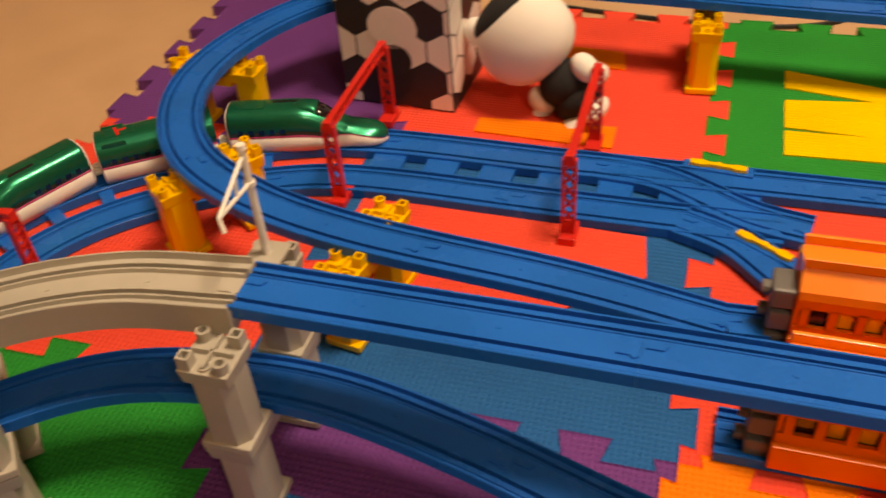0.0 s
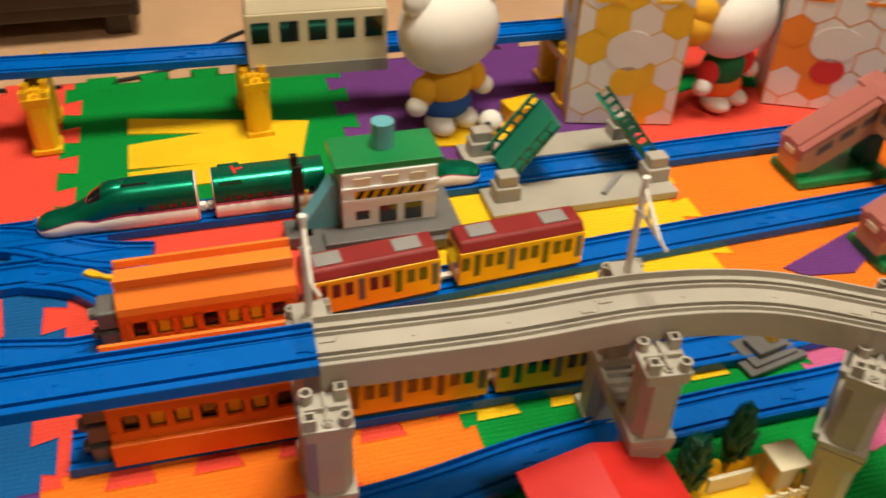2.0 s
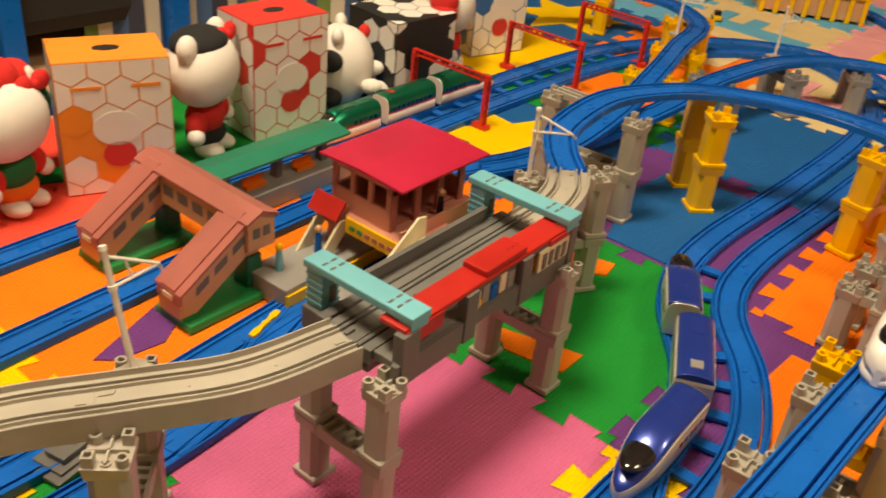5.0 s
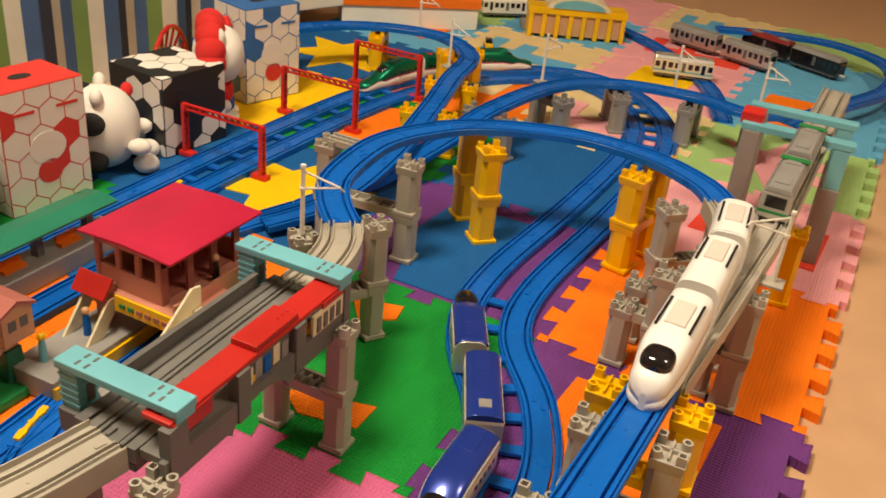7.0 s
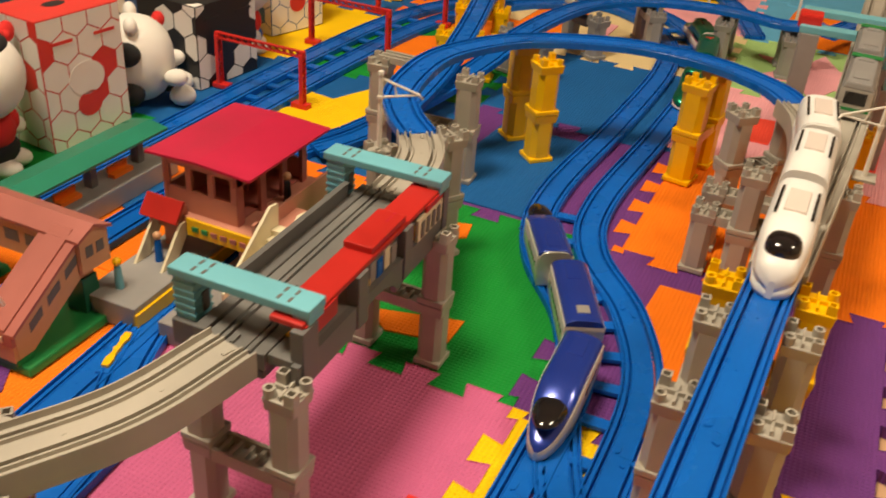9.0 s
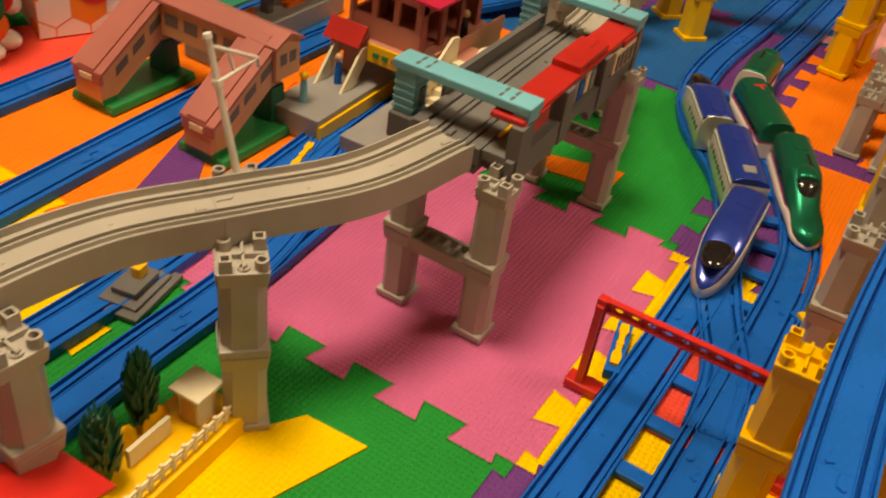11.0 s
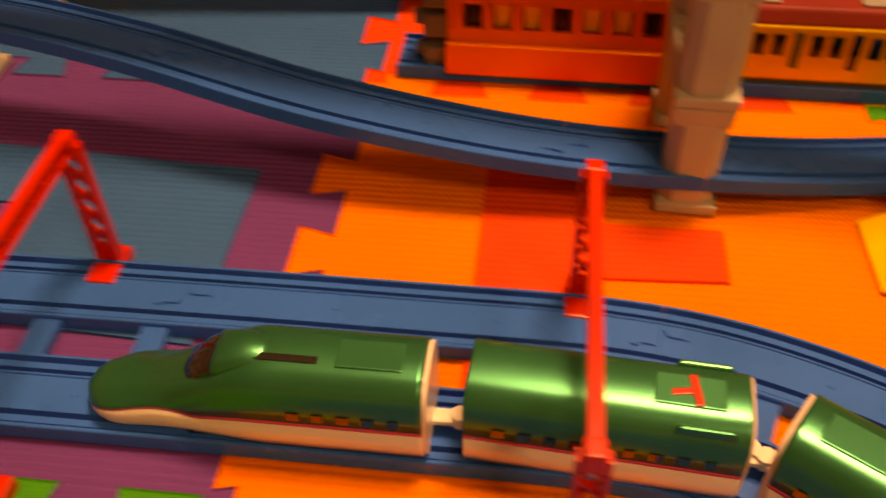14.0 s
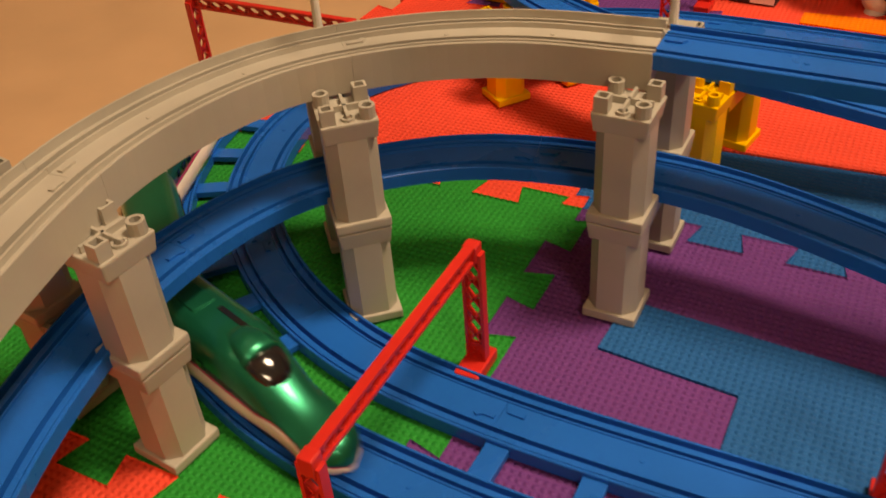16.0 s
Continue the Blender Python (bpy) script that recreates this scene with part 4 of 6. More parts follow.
def box_car(car, length, body_mat, roof_mat, band_mat=None, high=0.046, half=0.0175, base=0.008, wins=5, under=None, front=False, doors=True):
    """A square-sided toy car along x."""
    bm = bmesh.new()
    add_box(bm, 0, 0, base, length, half * 2, (high - base) * 0.80, 0, 0.0016)
    part("body", bm, body_mat, car)
    bm = bmesh.new()
    add_box(bm, 0, 0, base + (high - base) * 0.79, length * 0.995, half * 1.96, (high - base) * 0.21, 0, 0.002, top=(0.98, 0.72))
    part("roof", bm, roof_mat, car)
    if band_mat:
        bm = bmesh.new()
        add_box(bm, 0, 0, base + (high - base) * 0.16, length * 1.004, half * 2.02, 0.0035)
        part("colour_band", bm, band_mat, car)
    bm = bmesh.new()
    add_box(bm, 0, 0, base - 0.005, length * 0.9, half * 1.7, 0.006)
    part("underframe", bm, under or DGREY, car)
    n = wins * 2 + 1
    for k in range(n):
        x = -length / 2 + length * (k + 0.5) / n
        door = doors and k % 3 == 1
        for side in (-1, 1):
            bm = bmesh.new()
            z = base + (high - base) * (0.20 if door else 0.38)
            add_box(bm, x, side * half, z, length / n * (0.52 if door else 0.66), 0.0014, (high - base) * (0.52 if door else 0.30))
            part("door_window" if door else "side_window", bm, GLASS if not door or k % 2 else DGREY, car)
    for e in (-1, 1):
        bm = bmesh.new()
        add_box(bm, e * length / 2, 0, base + (high - base) * 0.36, 0.0014, half * 1.3, (high - base) * 0.36)
        part("end_window", bm, GLASS, car)
        for side in (-1, 1):
            bm = bmesh.new()
            add_rod(bm, (e * length * 0.3, side * 0.0105, 0.0045), (e * length * 0.3, side * 0.014, 0.0045), 0.0058, n=14)
            part("wheel", bm, BLACK, car)
    for k in (-0.3, 0.28):
        bm = bmesh.new()
        add_box(bm, k * length, 0, high - 0.0015, length * 0.2, half * 0.95, 0.003, 0, 0.0006)
        part("roof_unit", bm, MGREY, car)
    bm = bmesh.new()
    add_box(bm, -length / 2 - 0.005, 0, base - 0.001, 0.014, 0.006, 0.003)
    part("coupling", bm, WHITE, car)


RAIL_TOP = 0.0040
CAR_END, CAR_MID, CAR_GAP = 0.128, 0.104, 0.016
GREEN_END = 0.146


def express_train(names, top, low, line, end=CAR_END, nose=0.066, **kw):
    cars = []
    for k, (name, label) in enumerate(names):
        c = thing(name, label, "toy train car", names[0][0])
        express_car(c, CAR_MID if k == 1 else end, 0 if k == 1 else nose, top, low, line, **kw)
        cars.append(c)
    return cars


GREEN_CARS = express_train([("green_train_car", "metallic green and white toy express train end car"), ("green_train_car", "metallic green and white toy express train middle car"),
                            ("green_train_car", "metallic green and white toy express train end car")], METGREEN, PALE, PINKLINE, end=GREEN_END, nose=0.084, duck=True)
for side in (-1, 1):
    bm = bmesh.new()
    add_box(bm, -0.036, side * 0.0150, 0.039, 0.024, 0.0020, 0.0055, 0, 0.0008, top=(0.8, 1))
    part("roof_fairing", bm, METGREEN, GREEN_CARS[1])
bm = bmesh.new()
add_box(bm, -0.032, 0, 0.0450, 0.0030, 0.014, 0.0022, 12, 0.0005)
add_box(bm, -0.028, 0.001, 0.0450, 0.010, 0.003, 0.0020, 12, 0.0005)
part("roof_switch", bm, RED, GREEN_CARS[1], "small red roof switch")
for c in (GREEN_CARS[0], GREEN_CARS[2]):
    bm = bmesh.new()
    add_box(bm, -0.016, 0.0045, 0.0446, 0.030, 0.0034, 0.0016, 0, 0.0004)
    part("roof_slot", bm, BLACK, c)

BLUE_CARS = express_train([("blue_train_car", "metallic blue and silver toy express train end car"), ("blue_train_car", "metallic blue and silver toy express train middle car"),
                           ("blue_train_car", "metallic blue and silver toy express train end car")], METBLUE, SILVER, WHITE, tip=0.52, pointed=True)
bm = bmesh.new()
add_box(bm, 0.034, 0, 0.0455, 0.012, 0.012, 0.0014, 0, 0.0004)
part("roof_panel", bm, SILVER, BLUE_CARS[1])

SIDING = INNER_FAR


def siding_s(x, y):
    d = np.hypot(SIDING.p[:, 0] - x, SIDING.p[:, 1] - y)
    return float(SIDING.s[int(d.argmin())])


def on_line(line, s, length, lift=RAIL_TOP):
    """The pose of a car whose middle is at s, from the places of its two axles."""
    a, b = line.at(s - length * 0.3), line.at(s + length * 0.3)
    d = b - a
    m = (a + b) / 2
    return pose(m.x, m.y, m.z + lift, 0, -math.degrees(math.atan2(d.z, math.hypot(d.x, d.y))), math.degrees(math.atan2(d.y, d.x)))


def back_to_front(m):
    return m @ pose(0, 0, 0, 0, 0, 180)


def stand_train(cars, line, s_front, lengths, lift=RAIL_TOP, lines_way=1):
    s = s_front
    for k, (c, ln) in enumerate(zip(cars, lengths)):
        mid = s - lines_way * ln / 2
        m = on_line(line, mid, ln, lift)
        if lines_way < 0:
            m = back_to_front(m)
        if k == len(cars) - 1 and len(cars) == 3:
            m = back_to_front(m)
        c.matrix_world = m
        s -= lines_way * (ln + CAR_GAP)


stand_train(BLUE_CARS, SIDING, siding_s(0.838, -0.041), (CAR_END, CAR_MID, CAR_END))

# the white express on the tall piers
WHITE_CARS = express_train([("white_train_car", "white toy express train front car with a dark windscreen"), ("white_train_car", "white toy express train middle car"),
                            ("white_train_car", "white toy express train end car")], CLEANWHITE, CLEANWHITE, CLEANWHITE, nose=0.052, high=0.049, half=0.0202, tip=0.62, windows=False, canopy=False, roof_detail=False)
bm = bmesh.new()
add_ball(bm, (0.0360, 0, 0.0345), 0.0165, 0.0138, 0.0105, pose(0, 0, 0, 0, 0, 0), seg=20, rings=12, power=0.7)
part("windscreen", bm, GLASS, WHITE_CARS[0], "glossy black windscreen")
for c in WHITE_CARS:
    for side in (-1, 1):
        bm = bmesh.new()
        add_box(bm, -0.018, side * 0.0140, 0.0474, 0.050, 0.0022, 0.0015)
        part("roof_strip", bm, BLACK, c)
    bm = bmesh.new()
    add_box(bm, -0.018, 0, 0.0478, 0.040, 0.017, 0.0030, 0, 0.0009)
    part("roof_unit", bm, PALE, c)
WL = Line([(1.455, -0.035, DECK_Z), (1.416, -0.108, DECK_Z), (1.375, -0.140, DECK_Z), (1.330, -0.160, DECK_Z), (1.27, -0.170, DECK_Z), (1.20, -0.173, DECK_Z), (0.98, -0.172, DECK_Z), (0.82, -0.165, DECK_Z), (0.62, -0.160, DECK_Z)])
s_w = float(WL.s[int(np.abs(WL.p[:, 0] - 0.937).argmin())])
stand_train(WHITE_CARS, WL, s_w, (CAR_END, CAR_MID, CAR_END), RAIL_TOP - 0.001)
GREYT = [thing("grey_train_car", "grey toy train car with a green stripe", "toy train car", "grey train") for _ in range(2)]
for c in GREYT:
    box_car(c, 0.118, SILVER, MGREY, GREEN)
    bm = bmesh.new()
    add_box(bm, -0.04, 0, 0.0468, 0.012, 0.034, 0.0012)
    part("roof_stripe", bm, GREEN, c)
stand_train(GREYT, WHITE_FAR, float(WHITE_FAR.s[int(np.abs(WHITE_FAR.p[:, 0] - 1.352).argmin())]), (0.118, 0.118), RAIL_TOP)

# yellow underground trains and their orange sheds
def yellow_train(y0, line, xs):
    for x in xs:
        c = thing("yellow_train_car", "yellow toy underground car with a maroon roof and grey vents", "toy train car", "yellow trains")
        box_car(c, 0.118, YELLOW, MAROON, None, high=0.052, wins=5)
        s = float(line.s[int(np.abs(line.p[:, 0] - x).argmin())])
        c.matrix_world = on_line(line, s, 0.118)


yellow_train(0.446, YARD_BACK, (0.262, 0.392))
yellow_train(0.322, YARD_FRONT, (0.262, 0.392))


def orange_shed(x, y, heading):
    s = thing("orange_carriage", "bright orange toy carriage with a row of windows", "toy carriage", "orange carriages", pose(x, y, 0, 0, 0, heading))
    L, W = 0.134, 0.044
    for side in (-1, 1):
        bm = bmesh.new()
        add_box(bm, 0, side * W / 2, 0.026, L, 0.003, 0.010)
        add_box(bm, 0, side * W / 2, 0.052, L, 0.003, 0.010)
        for k in range(8):
            add_box(bm, -L / 2 + 0.006 + k * (L - 0.012) / 7, side * W / 2, 0.035, 0.0055, 0.003, 0.018)
        part("window_wall", bm, ORANGE, s)
        bm = bmesh.new()
        add_box(bm, 0, side * (W / 2 + 0.002), 0.006, L * 1.02, 0.007, 0.021, 0, 0.001)
        part("skirt", bm, ORANGE, s)
        for k in range(7):
            bm = bmesh.new()
            add_box(bm, -L / 2 + 0.006 + (k + 0.5) * (L - 0.012) / 7, side * (W / 2 - 0.003), 0.036, 0.009, 0.001, 0.016)
            part("pane", bm, YELLOW if k % 3 else GLASS, s)
    bm = bmesh.new()
    add_prism(bm, [(-W / 2 - 0.002, 0.060), (W / 2 + 0.002, 0.060), (W / 2 + 0.001, 0.066), (W / 2 - 0.012, 0.079), (-W / 2 + 0.012, 0.079), (-W / 2 - 0.001, 0.066)], -L / 2, L / 2, Matrix(((0, 0, 1, 0), (1, 0, 0, 0), (0, 1, 0, 0), (0, 0, 0, 1))))
    part("roof", bm, ROOF_ORANGE, s, "glossy orange roof")
    for side in (-1, 1):
        bm = bmesh.new()
        add_box(bm, 0, side * 0.012, 0.079, L, 0.003, 0.007, 0, 0.0006)
        part("roof_rib", bm, ROOF_ORANGE, s)
    for e in (-1, 1):
        bm = bmesh.new()
        add_box(bm, e * (L / 2 - 0.001), 0, 0.010, 0.003, W, 0.056)
        part("end_wall", bm, ORANGE, s)
        for b_ in (0.004, 0.026, 0.046) if e < 0 else ():
            bm = bmesh.new()
            add_box(bm, e * (L / 2 + 0.008), -0.008, b_, 0.016, 0.024, 0.016, 0, 0.002)
            add_rod(bm, (e * (L / 2 + 0.016), -0.008, b_ + 0.008), (e * (L / 2 + 0.022), -0.008, b_ + 0.008), 0.005)
            part("grey_end_block", bm, DGREY, s)
    bm = bmesh.new()
    add_box(bm, 0, 0, 0.0, L, W * 0.7, 0.008)
    part("underframe", bm, DGREY, s)
    return s


orange_shed(0.128, 0.424, 0)
orange_shed(0.120, 0.330, -1)

# cream carriage on the back rail
BG = thing("cream_train_car", "cream toy carriage with dark windows and a grey underframe", "toy train car")
box_car(BG, 0.150, CREAM, CREAM, None, high=0.066, half=0.0215, base=-0.010, wins=2, under=MGREY, doors=False)
bm = bmesh.new()
for side in (-1, 1):
    add_box(bm, 0, side * 0.0212, -0.022, 0.150, 0.002, 0.014)
part("skirt", bm, MGREY, BG)
BG.matrix_world = pose(0.272, 0.7795, 0.075 + RAIL_TOP, 0, 0, -2)

# far trains
for x, y, h, m, r, band, z in ((2.318, 0.119, 108, CREAM, SILVER, CYAN, 0.004), (2.535, 0.02, 70, SILVER, MGREY, None, 0.004), (2.582, 0.155, 72, SILVER, MGREY, None, 0.004),
                               (2.605, -0.125, 65, BLACK, MGREY, None, 0.004), (2.662, -0.002, 67, BLACK, MAROON, None, 0.004), (2.50, 0.62, 130, WHITE, WHITE, None, 0.004), (2.62, 0.74, 130, PALE, WHITE, PINKLINE, 0.004)):
    c = thing("far_train_car", "square toy train car standing on the far rails", "toy train car", "far trains", pose(x, y, z, 0, 0, h))
    box_car(c, 0.125, m, r, band, wins=4)

# ---------------------------------------------------------------- raised station
ST = thing("raised_station", "grey toy station with a red roof and pale blue gantries", "toy station", at=pose(0.826, 0.143, 0, 0, 0, 1.4))
XZ_ = Matrix(((1, 0, 0, 0), (0, 0, 1, 0), (0, 1, 0, 0), (0, 0, 0, 1)))
bm = bmesh.new()
add_box(bm, -0.004, -0.039, 0.138, 0.236, 0.020, 0.008, 0, 0.0008)
part("platform", bm, TRACK_GREY, ST)
bm = bmesh.new()
add_box(bm, -0.004, 0.0235, 0.136, 0.238, 0.009, 0.013, 0, 0.0008)
part("back_platform", bm, DGREY, ST)
bm = bmesh.new()
add_box(bm, 0.006, 0.0295, 0.130, 0.166, 0.003, 0.031)
add_box(bm, 0.006, 0.0295, 0.160, 0.168, 0.005, 0.0016)
part("back_wall", bm, DGREY, ST)
for x in (-0.1025, 0.1025):
    bm = bmesh.new()
    add_box(bm, x, 0.040, 0.122, 0.026, 0.024, 0.020, 0, 0.001)
    part("tower_foot", bm, DGREY, ST)
for x in (-0.070, 0.045):
    bm = bmesh.new()
    add_box(bm, x, -0.0305, 0.1462, 0.060, 0.003, 0.0012)
    part("safety_line", bm, YELLOW, ST)
bm = bmesh.new()
arch = [(-0.126, 0.146), (-0.126, 0.124), (-0.060, 0.124)]
arch += [(-0.018 - 0.036 * math.cos(a), 0.119 + 0.018 * math.sin(a)) for a in [math.pi * k / 10 for k in range(11)]]
arch += [(0.030, 0.124), (0.112, 0.124), (0.112, 0.146)]
add_prism(bm, arch, -0.0545, -0.0490, XZ_)
part("front_girder", bm, DGREY, ST)
bm = bmesh.new()
add_box(bm, -0.006, -0.004, 0.126, 0.238, 0.046, 0.006)
for x in (-0.10, -0.03, 0.04, 0.10):
    add_box(bm, x, -0.010, 0.120, 0.006, 0.080, 0.010)
part("girder", bm, DGREY, ST)
for x, w in ((-0.112, 0.019), (-0.040, 0.015), (0.034, 0.014), (0.104, 0.010)):
    bm = bmesh.new()
    add_box(bm, x, -0.0510, 0.126, w, 0.010, 0.044, 0, 0.0008)
    part("roof_post", bm, DGREY, ST)
bm = bmesh.new()
add_box(bm, -0.004, -0.0405, 0.1690, 0.226, 0.025, 0.0045, 0, 0.0012)
part("roof", bm, ROOF_RED, ST, "bright red platform roof")
bm = bmesh.new()
add_box(bm, 0.007, -0.040, 0.1735, 0.056, 0.0235, 0.0055, 0, 0.001)
roof_box = part("roof_box", bm, ROOF_RED, ST)
for k in range(3):
    bm = bmesh.new()
    add_rod(bm, (0.020 + 0.006 * k, -0.043, 0.1788), (0.020 + 0.006 * k, -0.043, 0.1795), 0.0011, n=8)
    part("roof_dot", bm, CRIMSON, roof_box)
for x, w in ((-0.095, 0.040), (0.088, 0.040)):
    bm = bmesh.new()
    add_box(bm, x, -0.0532, 0.158, w, 0.0022, 0.013)
    part("fascia", bm, ROOF_RED, ST)
bm = bmesh.new()
add_box(bm, -0.003, -0.0480, 0.140, 0.058, 0.0025, 0.028)
part("poster_board", bm, DGREY, ST, "board of small posters under the roof")
for k, m in enumerate((CREAM, MGREY, BLUE, CREAM, MGREY)):
    bm = bmesh.new()
    add_box(bm, -0.027 + 0.0115 * k, -0.0497, 0.144 + 0.003 * (k % 2), 0.0085, 0.0012, 0.017)
    part("poster", bm, m, ST)
bm = bmesh.new()
add_box(bm, 0.076, -0.0532, 0.144, 0.046, 0.0025, 0.0215)
board = part("cream_board", bm, CREAM, ST, "cream board with dark upright bars")
for k in range(4):
    bm = bmesh.new()
    add_box(bm, 0.061 + 0.010 * k, -0.0549, 0.148, 0.0055, 0.0012, 0.014)
    part("board_bar", bm, DGREY, board)
for x in (-0.104, -0.020, 0.060):
    bm = bmesh.new()
    add_box(bm, x, -0.047, 0.1462, 0.014, 0.006, 0.006, 0, 0.001)
    part("yellow_seat", bm, YELLOW, ST)
for x in (-0.1025, 0.1025):
    bm = bmesh.new()
    add_box(bm, x, 0.0425, 0.142, 0.0185, 0.0170, 0.034, 0, 0.0015)
    for k in range(5):
        add_box(bm, x, 0.0425, 0.146 + 0.006 * k, 0.0194, 0.0179, 0.0018)
    tower = part("gantry_tower", bm, CYAN, ST, "pale blue ribbed gantry tower")
    bm = bmesh.new()
    add_box(bm, x + 0.002, 0.0336, 0.147, 0.007, 0.0012, 0.015)
    part("tower_opening", bm, DGREY, tower)
    bm = bmesh.new()
    add_box(bm, x, -0.001, 0.1757, 0.0215, 0.109, 0.0068, 0, 0.0012)
    beam_ = part("gantry_beam", bm, CYAN, ST, "pale blue gantry beam")
    bm = bmesh.new()
    add_box(bm, x, -0.0485, 0.1690, 0.0195, 0.012, 0.008, 0, 0.001)
    part("beam_end", bm, CYAN, beam_)
    for y in (-0.034, 0.032):
        for j in (-1, 1):
            for k in (-1, 1):
                bm = bmesh.new()
                add_box(bm, x + k * 0.0045, y + j * 0.0042, 0.1823, 0.0055, 0.0022, 0.0006)
                part("beam_slot", bm, DGREY, beam_)

# ---------------------------------------------------------------- pink station house
H = thing("station_house", "salmon pink toy station house with a crimson roof and white stairs", "toy house", at=pose(0.991, 0.339, 0, 0, 0, 0))
for x, y in ((-0.055, -0.045), (0.055, -0.045), (-0.055, 0.045), (0.055, 0.045)):
    bm = bmesh.new()
    add_box(bm, x, y, 0.0, 0.014, 0.014, 0.056)
    part("column", bm, SALMON, H)
bm = bmesh.new()
add_box(bm, 0, 0, 0.054, 0.136, 0.122, 0.016, 0, 0.001)
part("storey_deck", bm, SALMON, H)
for x, y, sx, sy in ((0, 0.046, 0.122, 0.004), (0.058, 0.006, 0.004, 0.084), (-0.058, 0.006, 0.004, 0.084)):
    bm = bmesh.new()
    add_box(bm, x, y, 0.070, sx, sy, 0.024)
    add_box(bm, x, y, 0.118, sx, sy, 0.010)
    n = 3
    for k in range(n + 1):
        u = -0.5 + k / n
        add_box(bm, x + (u * (sx - 0.006) if sx > sy else 0), y + (u * (sy - 0.006) if sy > sx else 0), 0.093, 0.006 if sx > sy else sx, 0.006 if sy > sx else sy, 0.026)
    part("wall", bm, SALMON, H)
bm = bmesh.new()
for k in range(4):
    add_box(bm, -0.055 + k * 0.0367, -0.036, 0.070, 0.009, 0.004, 0.056)
add_box(bm, 0, -0.036, 0.112, 0.122, 0.004, 0.014)
part("front_wall", bm, BROWN, H)
bm = bmesh.new()
add_box(bm, 0, 0.004, 0.071, 0.110, 0.074, 0.001)
part("inner_floor", bm, BROWN, H)
bm = bmesh.new()
add_box(bm, 0.004, 0.020, 0.071, 0.004, 0.046, 0.054)
add_box(bm, 0.026, 0.014, 0.071, 0.040, 0.003, 0.054)
part("inner_wall", bm, BROWN, H)
bm = bmesh.new()
add_box(bm, -0.066, 0.042, 0.052, 0.010, 0.040, 0.026, 0, 0.0008)
part("porch_box", bm, SALMON, H)
bm = bmesh.new()
add_prism(bm, [(-0.0595, 0.1275), (0.002, 0.1300), (0.0595, 0.1275), (0.0595, 0.1300), (0.002, 0.1328), (-0.0595, 0.1300)], -0.070, 0.071, Matrix(((0, 0, 1, 0), (1, 0, 0, 0), (0, 1, 0, 0), (0, 0, 0, 1))))
part("roof", bm, CRIMSON, H, "crimson red flat-pitched roof")
bm = bmesh.new()
add_box(bm, -0.070, -0.022, 0.052, 0.003, 0.075, 0.018)
part("sign_board", bm, YELLOW, H, "yellow and green sign board")
for k in range(6):
    bm = bmesh.new()
    add_box(bm, -0.0722, -0.050 + 0.011 * k, 0.058, 0.0012, 0.007, 0.005)
    part("sign_bar", bm, GREEN if k > 3 else BROWN, H)
bm = bmesh.new()
add_box(bm, 0, -0.0605, 0.070, 0.138, 0.003, 0.014)
part("balcony_rail", bm, SALMON, H)
for y in (-0.100, -0.068):
    bm = bmesh.new()
    add_prism(bm, [(-0.128, 0.028), (-0.118, 0.028), (-0.040, 0.074), (-0.040, 0.096), (-0.052, 0.098), (-0.128, 0.044)], y - 0.0015, y + 0.0015, XZ_)
    part("stair_side", bm, CREAM, H, "cream white stair side")
for k in range(8):
    bm = bmesh.new()
    add_box(bm, -0.116 + 0.0098 * k, -0.084, 0.026 + 0.0060 * k, 0.011, 0.030, 0.006)
    part("stair_tread", bm, CREAM, H)
bm = bmesh.new()
add_box(bm, -0.020, -0.078, 0.062, 0.044, 0.034, 0.008)
part("stair_landing", bm, SALMON, H)
bm = bmesh.new()
for y in (0.020, 0.052):
    add_prism(bm, [(-0.120, 0.0), (-0.108, 0.0), (-0.066, 0.052), (-0.066, 0.064), (-0.076, 0.064), (-0.120, 0.012)], y - 0.0015, y + 0.0015, XZ_)
part("back_stair", bm, CREAM, H, "cream white stair side")
bm = bmesh.new()
add_box(bm, -0.0720, 0.042, 0.073, 0.024, 0.044, 0.004, 0, 0.0008, ry=-52)
part("porch_roof", bm, ROOF_RED, H)

PL = thing("station_platform", "grey toy platform with yellow edge lines beside the rails", "toy platform", at=pose(0.888, 0.352, 0, 0, 0, 2))
bm = bmesh.new()
add_box(bm, 0.03, 0.020, 0.0, 0.19, 0.060, 0.026, 0, 0.0012)
add_box(bm, 0.03, -0.055, 0.0, 0.19, 0.040, 0.022, 0, 0.0012)
part("slab", bm, MGREY, PL)
bm = bmesh.new()
add_box(bm, 0.03, -0.010, 0.0, 0.19, 0.006, 0.020)
part("trackside_strip", bm, YELLOW, PL)
for x, y, c in ((0.845, 0.375, CYAN), (0.900, 0.375, BLUE), (1.000, 0.292, BLACK)):
    bm = bmesh.new()
    z = 0.026 if x < 1 else 0.070
    add_rod(bm, (0, 0, 0), (0, 0, 0.016), 0.0042, 0.0036, 10, 0)
    add_rod(bm, (0, 0, 0.016), (0, 0, 0.024), 0.0036, 0.0028, 10, 1)
    add_ball(bm, (0, 0, 0.028), 0.0042, 0.0042, 0.0045, mat=2, seg=12, rings=8)
    f = part("toy_figure", bm, [c, c, YELLOW if x < 0.86 else TAN])
    f.matrix_world = pose(x, y, z)
    tagged(f, "small plain plastic peg figure standing on a platform", "toy figure", "toy figures")

